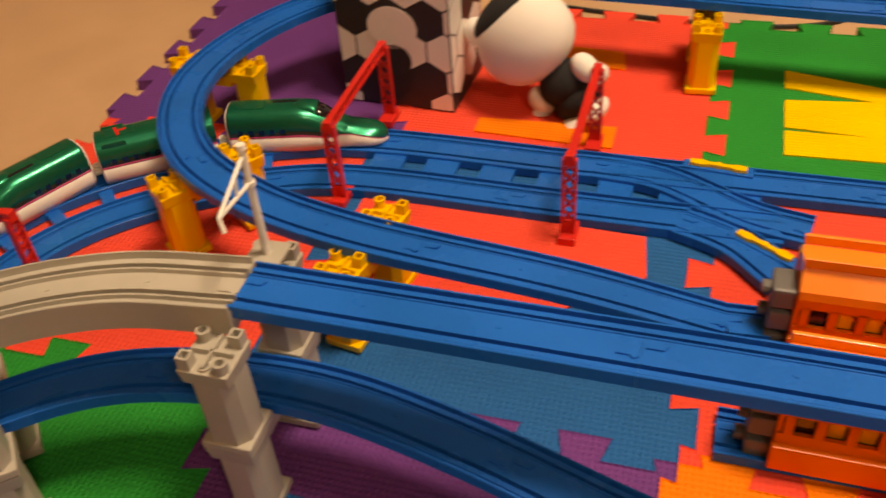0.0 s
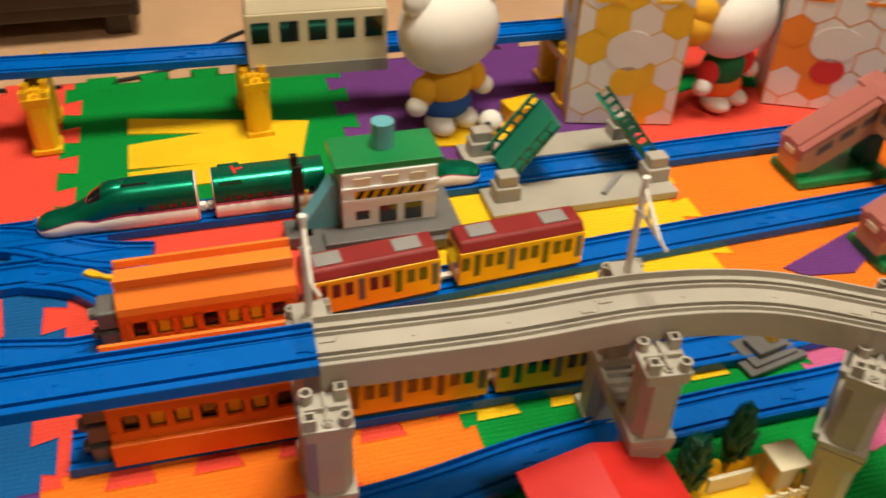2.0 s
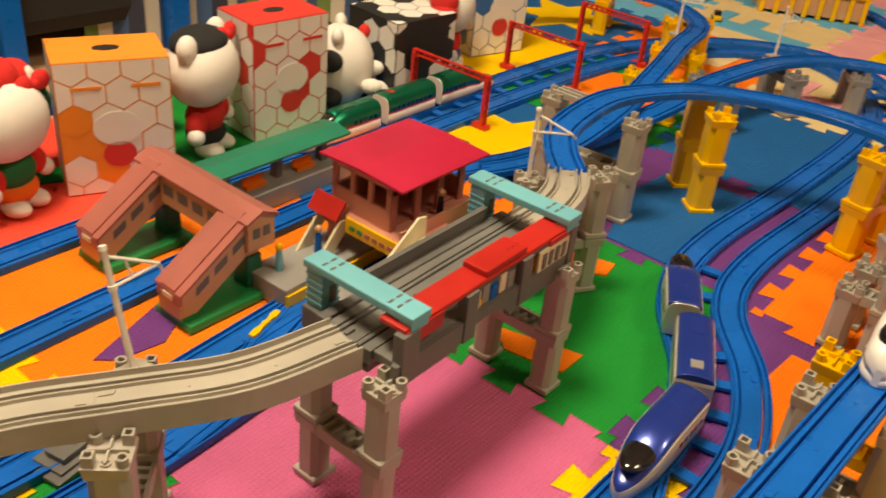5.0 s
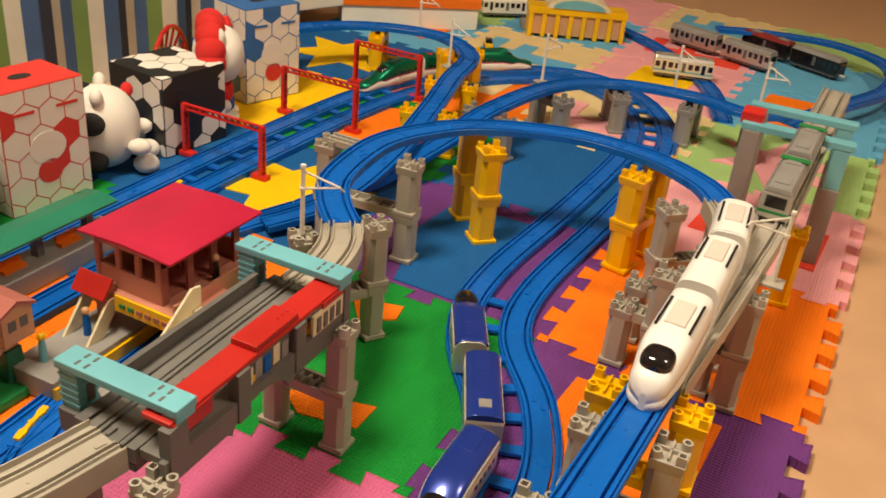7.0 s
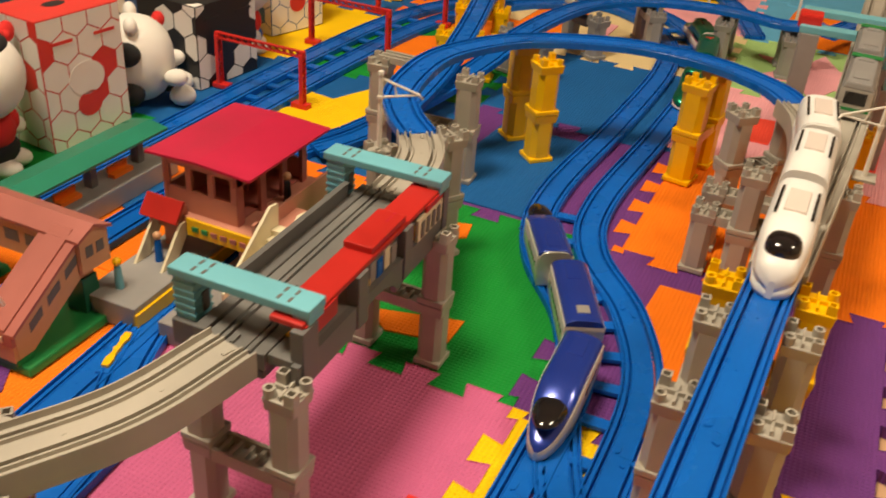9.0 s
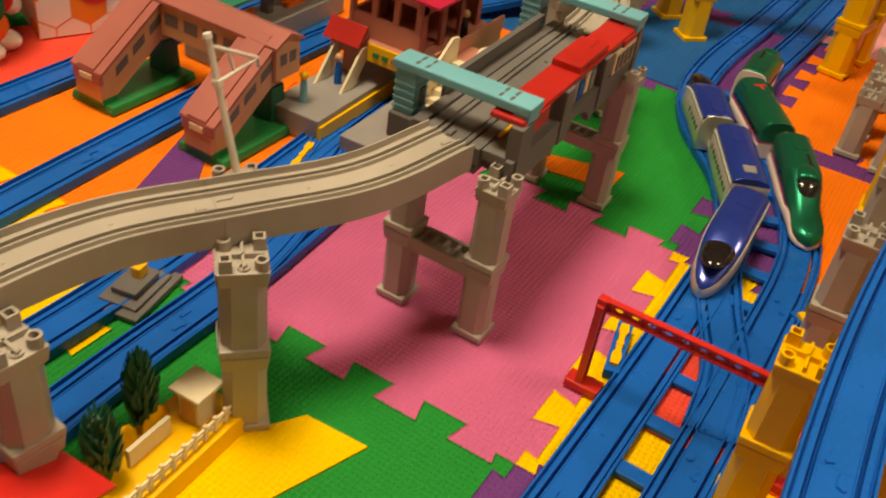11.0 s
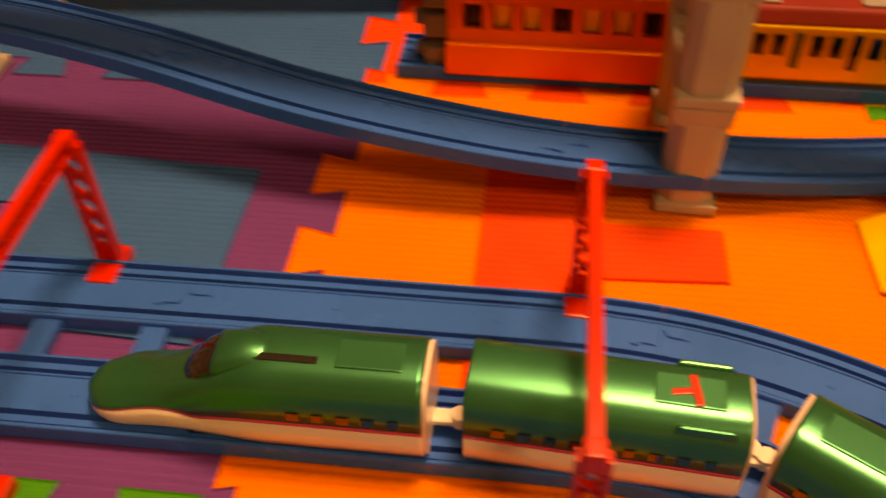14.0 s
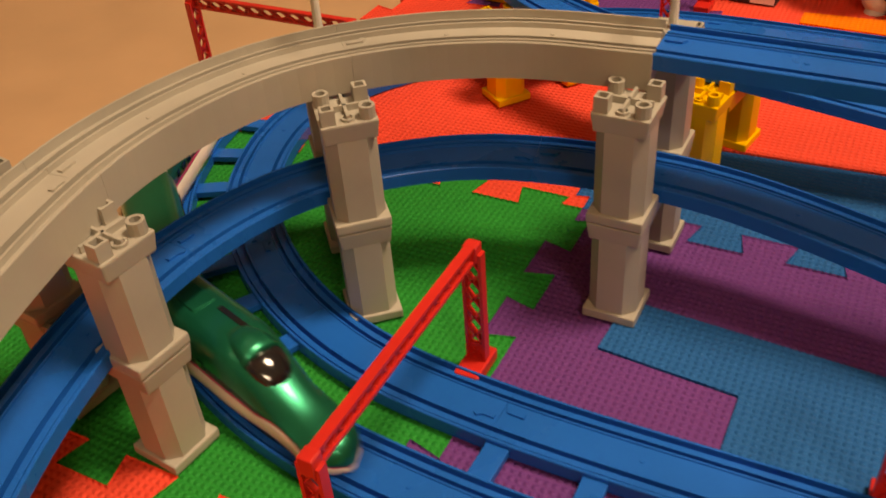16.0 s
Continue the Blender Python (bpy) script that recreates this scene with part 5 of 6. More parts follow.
# ---------------------------------------------------------------- brown footbridge
FB = thing("footbridge", "brown-roofed tan toy footbridge with two stairs on green feet", "toy footbridge", at=pose(0.826, 0.467, 0))
for y in (-0.066, 0.074):
    bm = bmesh.new()
    add_box(bm, -0.040, y, 0.0, 0.112, 0.058, 0.0085, 0, 0.002, top=(0.97, 0.94))
    add_box(bm, -0.088, y, 0.008, 0.018, 0.036, 0.006, 0, 0.001)
    part("green_foot", bm, GREEN, FB, "green plastic foot plate")
    bm = bmesh.new()
    add_box(bm, 0.0, y, 0.008, 0.021, 0.023, 0.036, 0, 0.001, top=(0.86, 0.86))
    part("green_column", bm, DGREEN, FB)
    bm = bmesh.new()
    add_box(bm, 0.0, y, 0.043, 0.015, 0.016, 0.020, 0, 0.0008)
    part("tan_column", bm, TAN, FB)
    turn_xz = Matrix(((1, 0, 0, 0), (0, 0, 1, y), (0, 1, 0, 0), (0, 0, 0, 1)))
    bm = bmesh.new()
    for s in (-1, 1):
        for z0, dz, y0, y1 in ((0.0985, -0.0030, 0.0, 0.011), (0.0960, -0.0060, 0.010, 0.0205)):
            lo, hi = sorted((s * y0, s * y1))
            add_prism(bm, [(-0.098, z0 - 0.0535), (-0.012, z0), (0.004, z0), (0.004, z0 - 0.0035), (-0.012, z0 - 0.0035), (-0.098, z0 - 0.0570)], lo, hi, turn_xz)
    part("stair_roof", bm, BROWN, FB, "brown red stair roof")
    for s in (-1, 1):
        m = turn_xz @ Matrix.Translation((0, 0, s * 0.0160))
        bm = bmesh.new()
        add_prism(bm, [(-0.094, 0.014), (-0.078, 0.014), (-0.012, 0.056), (0.0, 0.058), (0.0, 0.0935), (-0.012, 0.0935), (-0.094, 0.0425)], -0.0015, 0.0015, m)
        side_ = part("stair_side", bm, TAN, FB)
        for k in range(3):
            x0 = -0.078 + 0.0225 * k
            z0 = 0.0325 + 0.0225 * k * 0.622
            bm = bmesh.new()
            add_prism(bm, [(x0, z0), (x0 + 0.0155, z0 + 0.0096), (x0 + 0.0155, z0 + 0.0190), (x0, z0 + 0.0094)], -0.0019, 0.0019, m)
            part("stair_window", bm, DGREY, side_)
    bm = bmesh.new()
    for k in range(9):
        add_box(bm, -0.083 + 0.0088 * k, y, 0.014 + 0.0052 * k, 0.0095, 0.029, 0.006)
    part("stair_flight", bm, TAN, FB)
    bm = bmesh.new()
    add_box(bm, -0.0955, y, 0.012, 0.004, 0.034, 0.018, 0, 0.0006)
    part("stair_foot", bm, TAN, FB)
    bm = bmesh.new()
    add_box(bm, -0.0965, y, 0.029, 0.004, 0.036, 0.013, 0, 0.0006)
    end_ = part("end_board", bm, BROWN, FB)
    bm = bmesh.new()
    add_box(bm, -0.0988, y, 0.032, 0.0012, 0.016, 0.006)
    part("board_mark", bm, CREAM, end_)
bm = bmesh.new()
gable = [(-0.0205, 0.0905), (0.0, 0.0995), (0.0205, 0.0905), (0.0205, 0.0935), (0.0, 0.1030), (-0.0205, 0.0935)]
add_prism(bm, gable, -0.091, 0.099, Matrix(((1, 0, 0, 0), (0, 0, 1, 0), (0, 1, 0, 0), (0, 0, 0, 1))))
part("span_roof", bm, BROWN, FB, "brown red span roof")
for s in (-1, 1):
    bm = bmesh.new()
    add_box(bm, s * 0.0165, 0.004, 0.058, 0.003, 0.180, 0.034)
    side_ = part("span_side", bm, TAN, FB)
    for k in range(4):
        bm = bmesh.new()
        add_box(bm, s * 0.0165, -0.033 + 0.025 * k, 0.070, 0.0038, 0.017, 0.012)
        part("span_window", bm, DGREY, side_)
for e in (-0.0862, 0.0942):
    bm = bmesh.new()
    add_prism(bm, [(-0.017, 0.058), (0.017, 0.058), (0.017, 0.0915), (0.0, 0.0990), (-0.017, 0.0915)], e - 0.0015, e + 0.0015, XZ_)
    gable_ = part("gable_wall", bm, TAN, FB)
    for k in (-1, 1):
        bm = bmesh.new()
        add_box(bm, k * 0.0065, e, 0.072, 0.0085, 0.0040, 0.011)
        part("gable_window", bm, DGREY, gable_)
bm = bmesh.new()
add_box(bm, 0.0, 0.004, 0.057, 0.032, 0.180, 0.003)
part("span_floor", bm, TAN, FB)

# ---------------------------------------------------------------- green-roofed platform
CP = thing("canopy_platform", "grey toy platform with a long teal canopy on grey posts", "toy platform", at=pose(0.975, 0.541, 0, 0, 0, 0))
bm = bmesh.new()
add_box(bm, 0.01, -0.004, 0, 0.225, 0.046, 0.024, 0, 0.0015)
part("slab", bm, MGREY, CP)
bm = bmesh.new()
add_prism(bm, [(-0.026, 0.060), (0.0, 0.064), (0.026, 0.060), (0.026, 0.063), (0.0, 0.0675), (-0.026, 0.063)], -0.108, 0.112, Matrix(((0, 0, 1, 0), (1, 0, 0, 0), (0, 1, 0, 0), (0, 0, 0, 1))))
part("canopy", bm, TEAL, CP, "long teal green canopy")
for x in (-0.07, 0.01, 0.085):
    bm = bmesh.new()
    add_box(bm, x, 0, 0.022, 0.010, 0.012, 0.039, 0, 0.0008)
    part("post", bm, DGREY, CP)
for x in (-0.03, 0.05):
    bm = bmesh.new()
    add_box(bm, x, -0.006, 0.024, 0.030, 0.010, 0.005)
    add_box(bm, x, -0.001, 0.029, 0.030, 0.003, 0.008)
    part("bench", bm, ORANGE, CP)

# ---------------------------------------------------------------- signal house and signal
SG = thing("signal_house", "white two-storey toy signal house with a green roof and grey base", "toy house", at=pose(0.298, 0.553, 0))
bm = bmesh.new()
add_box(bm, -0.008, -0.008, 0, 0.150, 0.090, 0.012, 0, 0.001)
add_box(bm, 0.0, -0.036, 0.012, 0.128, 0.022, 0.006, 0, 0.001)
part("base", bm, DGREY, SG)
bm = bmesh.new()
add_box(bm, 0, 0.0, 0.012, 0.088, 0.050, 0.064, 0, 0.001)
part("wall", bm, CLEANWHITE, SG)
bm = bmesh.new()
add_box(bm, 0, 0.003, 0.076, 0.100, 0.052, 0.007, 0, 0.001)
part("roof", bm, GREEN, SG, "bright green roof")
bm = bmesh.new()
add_rod(bm, (0.0, 0.008, 0.083), (0.0, 0.008, 0.108), 0.0105, n=24)
part("roof_tank", bm, CYAN, SG, "pale blue cylinder tank")
bm = bmesh.new()
add_box(bm, 0, -0.0254, 0.045, 0.090, 0.004, 0.004)
add_box(bm, 0, -0.0254, 0.059, 0.090, 0.004, 0.003)
part("sill", bm, CLEANWHITE, SG)
for k in range(3):
    bm = bmesh.new()
    add_box(bm, -0.026 + 0.026 * k, -0.0252, 0.063, 0.015, 0.0016, 0.008)
    part("upper_window", bm, CREAM, SG)
bm = bmesh.new()
add_box(bm, 0, -0.0252, 0.0495, 0.066, 0.0016, 0.008)
part("warning_panel", bm, YELLOW, SG)
for k in range(7):
    bm = bmesh.new()
    add_prism(bm, [(-0.0322 + 0.0095 * k, 0.0497), (-0.0275 + 0.0095 * k, 0.0497), (-0.0235 + 0.0095 * k, 0.0573), (-0.0282 + 0.0095 * k, 0.0573)], 0.0257, 0.0266, Matrix(((1, 0, 0, 0), (0, 0, -1, 0), (0, 1, 0, 0), (0, 0, 0, 1))))
    part("warning_stripe", bm, BLACK, SG)
for x, w, z, h in ((-0.026, 0.013, 0.026, 0.009), (-0.002, 0.017, 0.020, 0.018), (0.022, 0.017, 0.020, 0.018)):
    bm = bmesh.new()
    add_box(bm, x, -0.0252, z, w, 0.0016, h)
    part("lower_window", bm, GLASS, SG)
bm = bmesh.new()
add_prism(bm, [(0.0, 0.012), (0.036, 0.012), (0.036, 0.058), (0.030, 0.058)], -0.010, 0.010, pose(-0.082, -0.002, 0) @ Matrix(((1, 0, 0, 0), (0, 0, 1, 0), (0, 1, 0, 0), (0, 0, 0, 1))))
part("outside_stair", bm, CYAN, SG, "pale blue outside stair")
SM = thing("semaphore_signal", "tall black toy semaphore signal with a yellow ladder mark", "toy signal", at=pose(0.214, 0.545, 0.0))
bm = bmesh.new()
add_box(bm, 0, 0, 0.012, 0.006, 0.006, 0.072, 0, 0.0008)
part("post", bm, BLACK, SM)
bm = bmesh.new()
add_box(bm, 0.002, -0.004, 0.056, 0.011, 0.006, 0.028, 0, 0.0015)
add_box(bm, 0, -0.002, 0.086, 0.007, 0.007, 0.008, 0, 0.001)
part("lamp_head", bm, BLACK, SM)
bm = bmesh.new()
add_box(bm, 0.006, -0.003, 0.038, 0.002, 0.003, 0.018, 0, 0, ry=12)
part("ladder_mark", bm, YELLOW, SM)
bm = bmesh.new()
add_box(bm, 0, 0, 0, 0.026, 0.030, 0.012, 0, 0.001)
part("foot", bm, DGREY, SM)

# ---------------------------------------------------------------- drawbridge
DB = thing("drawbridge", "grey toy drawbridge base with corner blocks", "toy bridge", at=pose(0.500, 0.598, 0))
bm = bmesh.new()
add_box(bm, 0, -0.046, 0.0, 0.198, 0.048, 0.0085, 0, 0.001)
add_box(bm, 0, 0.044, 0.0, 0.198, 0.040, 0.0085, 0, 0.001)
part("plate", bm, GREY, DB)
for x in (-0.078, 0.084):
    for y in (-0.040, 0.046):
        bm = bmesh.new()
        add_box(bm, x, y, 0.008, 0.026, 0.022, 0.016, 0, 0.0015)
        add_box(bm, x, y, 0.024, 0.020, 0.016, 0.012, 0, 0.0015)
        part("corner_block", bm, GREY, DB)
bm = bmesh.new()
add_rod(bm, (0.02, -0.060, 0.010), (0.050, -0.030, 0.010), 0.003)
part("lever", bm, MGREY, DB)
LEAVES = []
for e in (-1, 1):
    lf = thing("drawbridge_leaf", "dark teal lattice leaf of a toy drawbridge", "bridge leaf", "drawbridge leaves", pose(0.509 + e * 0.079, 0.598, 0.014))
    for y in (-0.0265, 0.0265):
        bm = bmesh.new()
        add_box(bm, -e * 0.039, y, -0.002, 0.078, 0.003, 0.004)
        add_box(bm, -e * 0.039, y, 0.010, 0.078, 0.003, 0.003)
        for k in range(6):
            add_box(bm, -e * (0.004 + 0.0125 * k), y, 0.0, 0.0028, 0.003, 0.012)
        part("side_truss", bm, TEAL, lf)
    bm = bmesh.new()
    add_box(bm, -e * 0.039, 0, -0.003, 0.078, 0.053, 0.003)
    part("leaf_deck", bm, TEAL, lf)
    for k in range(4):
        bm = bmesh.new()
        add_box(bm, -e * (0.016 + 0.015 * k), 0.004 * (-1) ** k, -0.0036, 0.008, 0.018, 0.0006)
        part("deck_opening", bm, YELLOW if k in (1, 2) else DGREEN, lf)
    LEAVES.append((e, lf))

# ---------------------------------------------------------------- country station by the front rails
CS = thing("country_station", "cream toy station with a red roof on a yellow platform", "toy station", at=pose(0.410, 0.176, 0, 0, 0, 2))
bm = bmesh.new()
add_box(bm, 0, 0, 0, 0.226, 0.052, 0.013, 0, 0.001, top=(0.97, 0.90))
part("platform", bm, YELLOW, CS)
XZ = Matrix(((1, 0, 0, 0), (0, 0, 1, 0), (0, 1, 0, 0), (0, 0, 0, 1)))
bm = bmesh.new()
add_prism(bm, [(-0.112, 0.0), (-0.134, 0.0), (-0.134, 0.0012), (-0.1125, 0.0122), (-0.110, 0.0122), (-0.110, 0.0)], -0.025, 0.025, XZ)
part("ramp", bm, YELLOW, CS, "smooth yellow platform ramp")
for y in (-0.016, 0.023):
    bm = bmesh.new()
    add_box(bm, -0.049, y, 0.013, 0.086, 0.002, 0.013)
    add_box(bm, -0.049, y, 0.036, 0.086, 0.002, 0.011)
    for k in range(6):
        add_box(bm, -0.090 + 0.0164 * k, y, 0.026, 0.0050, 0.002, 0.010)
    add_prism(bm, [(-0.092, 0.046), (-0.006, 0.046), (-0.049, 0.057)], y - 0.001, y + 0.001, XZ)
    part("wall", bm, CREAM, CS)
for x in (-0.091, -0.007):
    bm = bmesh.new()
    add_box(bm, x, 0.0035, 0.013, 0.002, 0.040, 0.034)
    part("end_wall", bm, CREAM, CS)
bm = bmesh.new()
add_box(bm, -0.0925, -0.004, 0.0135, 0.002, 0.012, 0.024)
part("door", bm, TAN, CS)
bm = bmesh.new()
add_box(bm, -0.049, 0.0035, 0.022, 0.080, 0.032, 0.001)
add_box(bm, -0.049, 0.010, 0.013, 0.080, 0.002, 0.030)
part("inside", bm, TAN, CS)
bm = bmesh.new()
add_prism(bm, [(-0.100, 0.0465), (-0.049, 0.0590), (0.001, 0.0465), (0.001, 0.0492), (-0.049, 0.0618), (-0.100, 0.0492)], -0.023, 0.030, XZ)
part("roof", bm, RED, CS, "bright red gable roof")
for k in range(11):
    bm = bmesh.new()
    add_box(bm, 0.010 + 0.0092 * k, -0.018, 0.013, 0.0034, 0.002, 0.013, 0, 0, top=(0.6, 1))
    part("picket", bm, CREAM, CS)
for z in (0.017, 0.0215):
    bm = bmesh.new()
    add_box(bm, 0.056, -0.018, z, 0.098, 0.0016, 0.002)
    part("fence_rail", bm, CREAM, CS)
bm = bmesh.new()
add_box(bm, 0.050, 0.004, 0.013, 0.034, 0.003, 0.014)
part("cream_board", bm, CREAM, CS)
bm = bmesh.new()
add_box(bm, 0.088, 0.000, 0.013, 0.016, 0.016, 0.024)
add_box(bm, 0.088, 0.000, 0.037, 0.024, 0.024, 0.003, 0, 0.0006)
part("kiosk", bm, CREAM, CS)
bm = bmesh.new()
add_box(bm, 0.0795, 0.0, 0.013, 0.0012, 0.010, 0.020)
part("kiosk_door", bm, TAN, CS)
bm = bmesh.new()
for x, h in ((0.018, 0.022), (0.040, 0.028), (0.066, 0.020), (0.102, 0.026)):
    add_ball(bm, (x, 0.015, 0.013), 0.012, 0.002, h * 0.75, seg=10, rings=6)
part("yellow_hedge", bm, YELLOW, CS)


def cypress(x, y, h):
    t = thing("toy_tree", "dark green plastic toy cypress tree with a thin trunk", "toy tree", "toy cypress trees", pose(x, y, 0.012))
    bm = bmesh.new()
    add_rod(bm, (0, 0, -0.002), (0, 0, h * 0.5), 0.0018, 0.0010, 8)
    part("trunk", bm, BROWN, t)
    bm = bmesh.new()
    for k in range(150):
        u = random.random()
        r = h * 0.160 * math.sin(math.pi * (0.10 + 0.86 * u) ** 0.8) ** 0.8
        a = random.random() * math.tau
        p = Vector((r * math.cos(a), r * math.sin(a), h * (0.14 + 0.86 * u)))
        q = p + Vector((0.003 * math.cos(a), 0.003 * math.sin(a), 0.007))
        add_rod(bm, p * 0.85 + Vector((0, 0, p.z * 0.15 - 0.004)), q, 0.0022, 0.0003, 5)
    add_ball(bm, (0, 0, h * 0.55), h * 0.135, h * 0.135, h * 0.42, seg=10, rings=8)
    part("crown", bm, DGREEN, t)


cypress(0.430, 0.185, 0.056)
cypress(0.473, 0.200, 0.056)

GB = thing("ground_signal_base", "dark grey stepped plastic signal base on the mat", "toy signal", at=pose(0.565, 0.306, 0, 0, 0, 12))
for k, (w, h) in enumerate(((0.060, 0.004), (0.046, 0.008), (0.030, 0.014))):
    bm = bmesh.new()
    add_box(bm, 0, 0, 0 if k == 0 else h - 0.005, w, w * 0.7, 0.005, 0, 0.001)
    part("step", bm, DGREY, GB)
bm = bmesh.new()
add_box(bm, 0.006, 0, 0.013, 0.010, 0.008, 0.010, 0, 0.001)
part("lens_box", bm, YELLOW, GB)

# ---------------------------------------------------------------- plush dolls and their boxes


def doll(x, y, heading, height, body, arms, feet, bow=None, hair=None, lean=0, roll=0, label="", ball=False):
    """A plain big-headed plush doll in one mesh."""
    mats = [PLUSH, CLOTH[body], CLOTH[arms], CLOTH[feet], CLOTH[bow or "red"], CLOTH[hair or "black"], CLOTH["yellow"]]
    k = height / 0.165
    bm = bmesh.new()
    m = Matrix.Scale(k, 4)
    if ball:
        add_ball(bm, (0, 0.02, 0.068), 0.058, 0.060, 0.066, m, 0, power=0.93)
        for a, b, c in ((-0.05, 0.03, 0.09), (0.01, 0.045, 0.118), (0.0, -0.03, 0.030), (-0.052, 0.03, 0.03)):
            add_ball(bm, (a, b, c), 0.020, 0.022, 0.018, m, 5)
        add_ball(bm, (0.036, -0.020, 0.115), 0.014, 0.010, 0.012, m, 4)
        for s in (-1, 1):
            add_ball(bm, (s * 0.030, -0.046, 0.016), 0.017, 0.020, 0.016, m, 0)
            add_ball(bm, (s * 0.044, -0.038, 0.050), 0.014, 0.018, 0.013, m, 0)
            add_ball(bm, (s * 0.038, 0.02, 0.128), 0.014, 0.010, 0.014, m, 0)
    else:
        add_ball(bm, (0, 0, 0.112), 0.056, 0.042, 0.046, m, 0, power=0.94)
        for s in (-1, 1):
            add_ball(bm, (s * 0.040, 0, 0.148), 0.016, 0.012, 0.018, m, 0)
            add_ball(bm, (s * 0.034, -0.004, 0.050), 0.013, 0.013, 0.017, m @ pose(0, 0, 0), 2)
            add_ball(bm, (s * 0.044, -0.008, 0.038), 0.011, 0.011, 0.011, m, 0)
            add_ball(bm, (s * 0.016, -0.012, 0.010), 0.014, 0.020, 0.011, m, 0)
        add_ball(bm, (0, 0, 0.050), 0.030, 0.024, 0.024, m, 1)
        add_ball(bm, (0, 0, 0.028), 0.030, 0.025, 0.018, m, 3)
        if hair:
            if hair == "black":
                add_ball(bm, (0, 0.004, 0.146), 0.044, 0.034, 0.018, m, 5)
            else:
                for a in range(9):
                    t = math.pi * (a - 1) / 7
                    add_ball(bm, (0.058 * math.cos(t), 0.012, 0.112 + 0.046 * math.sin(t)), 0.024, 0.024, 0.024, m, (5, 4, 6 if hair == "green" else 5)[min(2, a // 3)])
        if bow:
            for s in (-1, 1):
                add_ball(bm, (0.036 + s * 0.014, -0.014, 0.148), 0.014, 0.008, 0.012, m, 4)
            add_ball(bm, (0.036, -0.018, 0.148), 0.006, 0.006, 0.006, m, 4)
    d = part("plush_doll", bm, mats)
    d.matrix_world = pose(x, y, 0, lean, roll, heading)
    return tagged(d, label, "plush doll", "plush dolls")


doll(-0.112, 0.685, -12, 0.150, "black", "white", "black", None, "black", 0, -46, "white plush doll in black and white stripes leaning on a box")
doll(0.405, 0.722, 22, 0.172, "yellow", "yellow", "blue", "green", None, 0, 0, "white plush doll in yellow shirt, blue shorts and green bow")
doll(0.735, 0.702, 22, 0.160, "green", "red", "orange", "red", "green", 0, 0, "white plush doll with yellow, red and green hair on the mat")
doll(0.992, 0.690, 28, 0.170, "red", "red", "black", "red", "black", 0, 0, "white plush doll in a red shirt with a red bow")
doll(1.258, 0.690, 42, 0.150, "black", "white", "black", "red", None, 0, 0, "round white and black plush ball doll with a red bow", True)
doll(1.500, 0.700, 40, 0.165, "red", "red", "blue", "red", "red", 0, 0, "white plush doll in a red shirt and blue shorts")
bm = bmesh.new()
add_ball(bm, (0, 0, 0), 0.014, 0.014, 0.014, mat=0, seg=16, rings=12)
for a in range(6):
    t = a * math.tau / 6
    add_ball(bm, (0.0115 * math.cos(t), 0.0115 * math.sin(t), 0.003 * (-1) ** a), 0.0042, 0.0042, 0.0046, mat=1, seg=8, rings=6)
fb_ = part("toy_football", bm, [PLUSH, CLOTH["black"]])
fb_.matrix_world = pose(0.448, 0.690, 0.0145)
tagged(fb_, "small white and black plush football on the mat", "toy ball")


def clip_poly(poly, x0, y0, x1, y1):
    for axis, lim, sign in ((0, x0, 1), (0, x1, -1), (1, y0, 1), (1, y1, -1)):
        out = []
        for a, b in zip(poly, poly[1:] + poly[:1]):
            ia, ib = sign * (a[axis] - lim) >= 0, sign * (b[axis] - lim) >= 0
            if ia:
                out.append(a)
            if ia != ib:
                u = (lim - a[axis]) / (b[axis] - a[axis])
                out.append((a[0] + u * (b[0] - a[0]), a[1] + u * (b[1] - a[1])))
        poly = out
        if len(poly) < 3:
            return []
    return poly


def hex_face(box, m, w, h, hexmat, fill, seed, size=0.021, chance=0.3):
    """Printed hexagons on one side of a box."""
    rnd = random.Random(seed)
    bms = {0: bmesh.new(), 1: bmesh.new()}
    r = size * 0.955
    row, y = 0, -h / 2
    while y < h / 2 + size:
        x = -w / 2 + (size * 0.866 if row % 2 else 0)
        while x < w / 2 + size:
            kind = 1 if rnd.random() < chance else 0
            poly = [(x + r * math.sin(k * math.pi / 3), y + r * math.cos(k * math.pi / 3)) for k in range(6)][::-1]
            poly = clip_poly(poly, -w / 2 + 0.0008, -h / 2 + 0.0008, w / 2 - 0.0008, h / 2 - 0.0008)
            if len(poly) >= 3:
                vs = [bms[kind].verts.new(m @ Vector((px, py, 0.0004))) for px, py in poly]
                try:
                    bms[kind].faces.new(vs)
                except ValueError:
                    pass
            x += size * 1.732
        y += size * 1.5
        row += 1
    for kind, b in bms.items():
        o = part("printed_panel", b, CARD[hexmat if kind == 0 else fill], box)
        o["kind"] = "stuff"


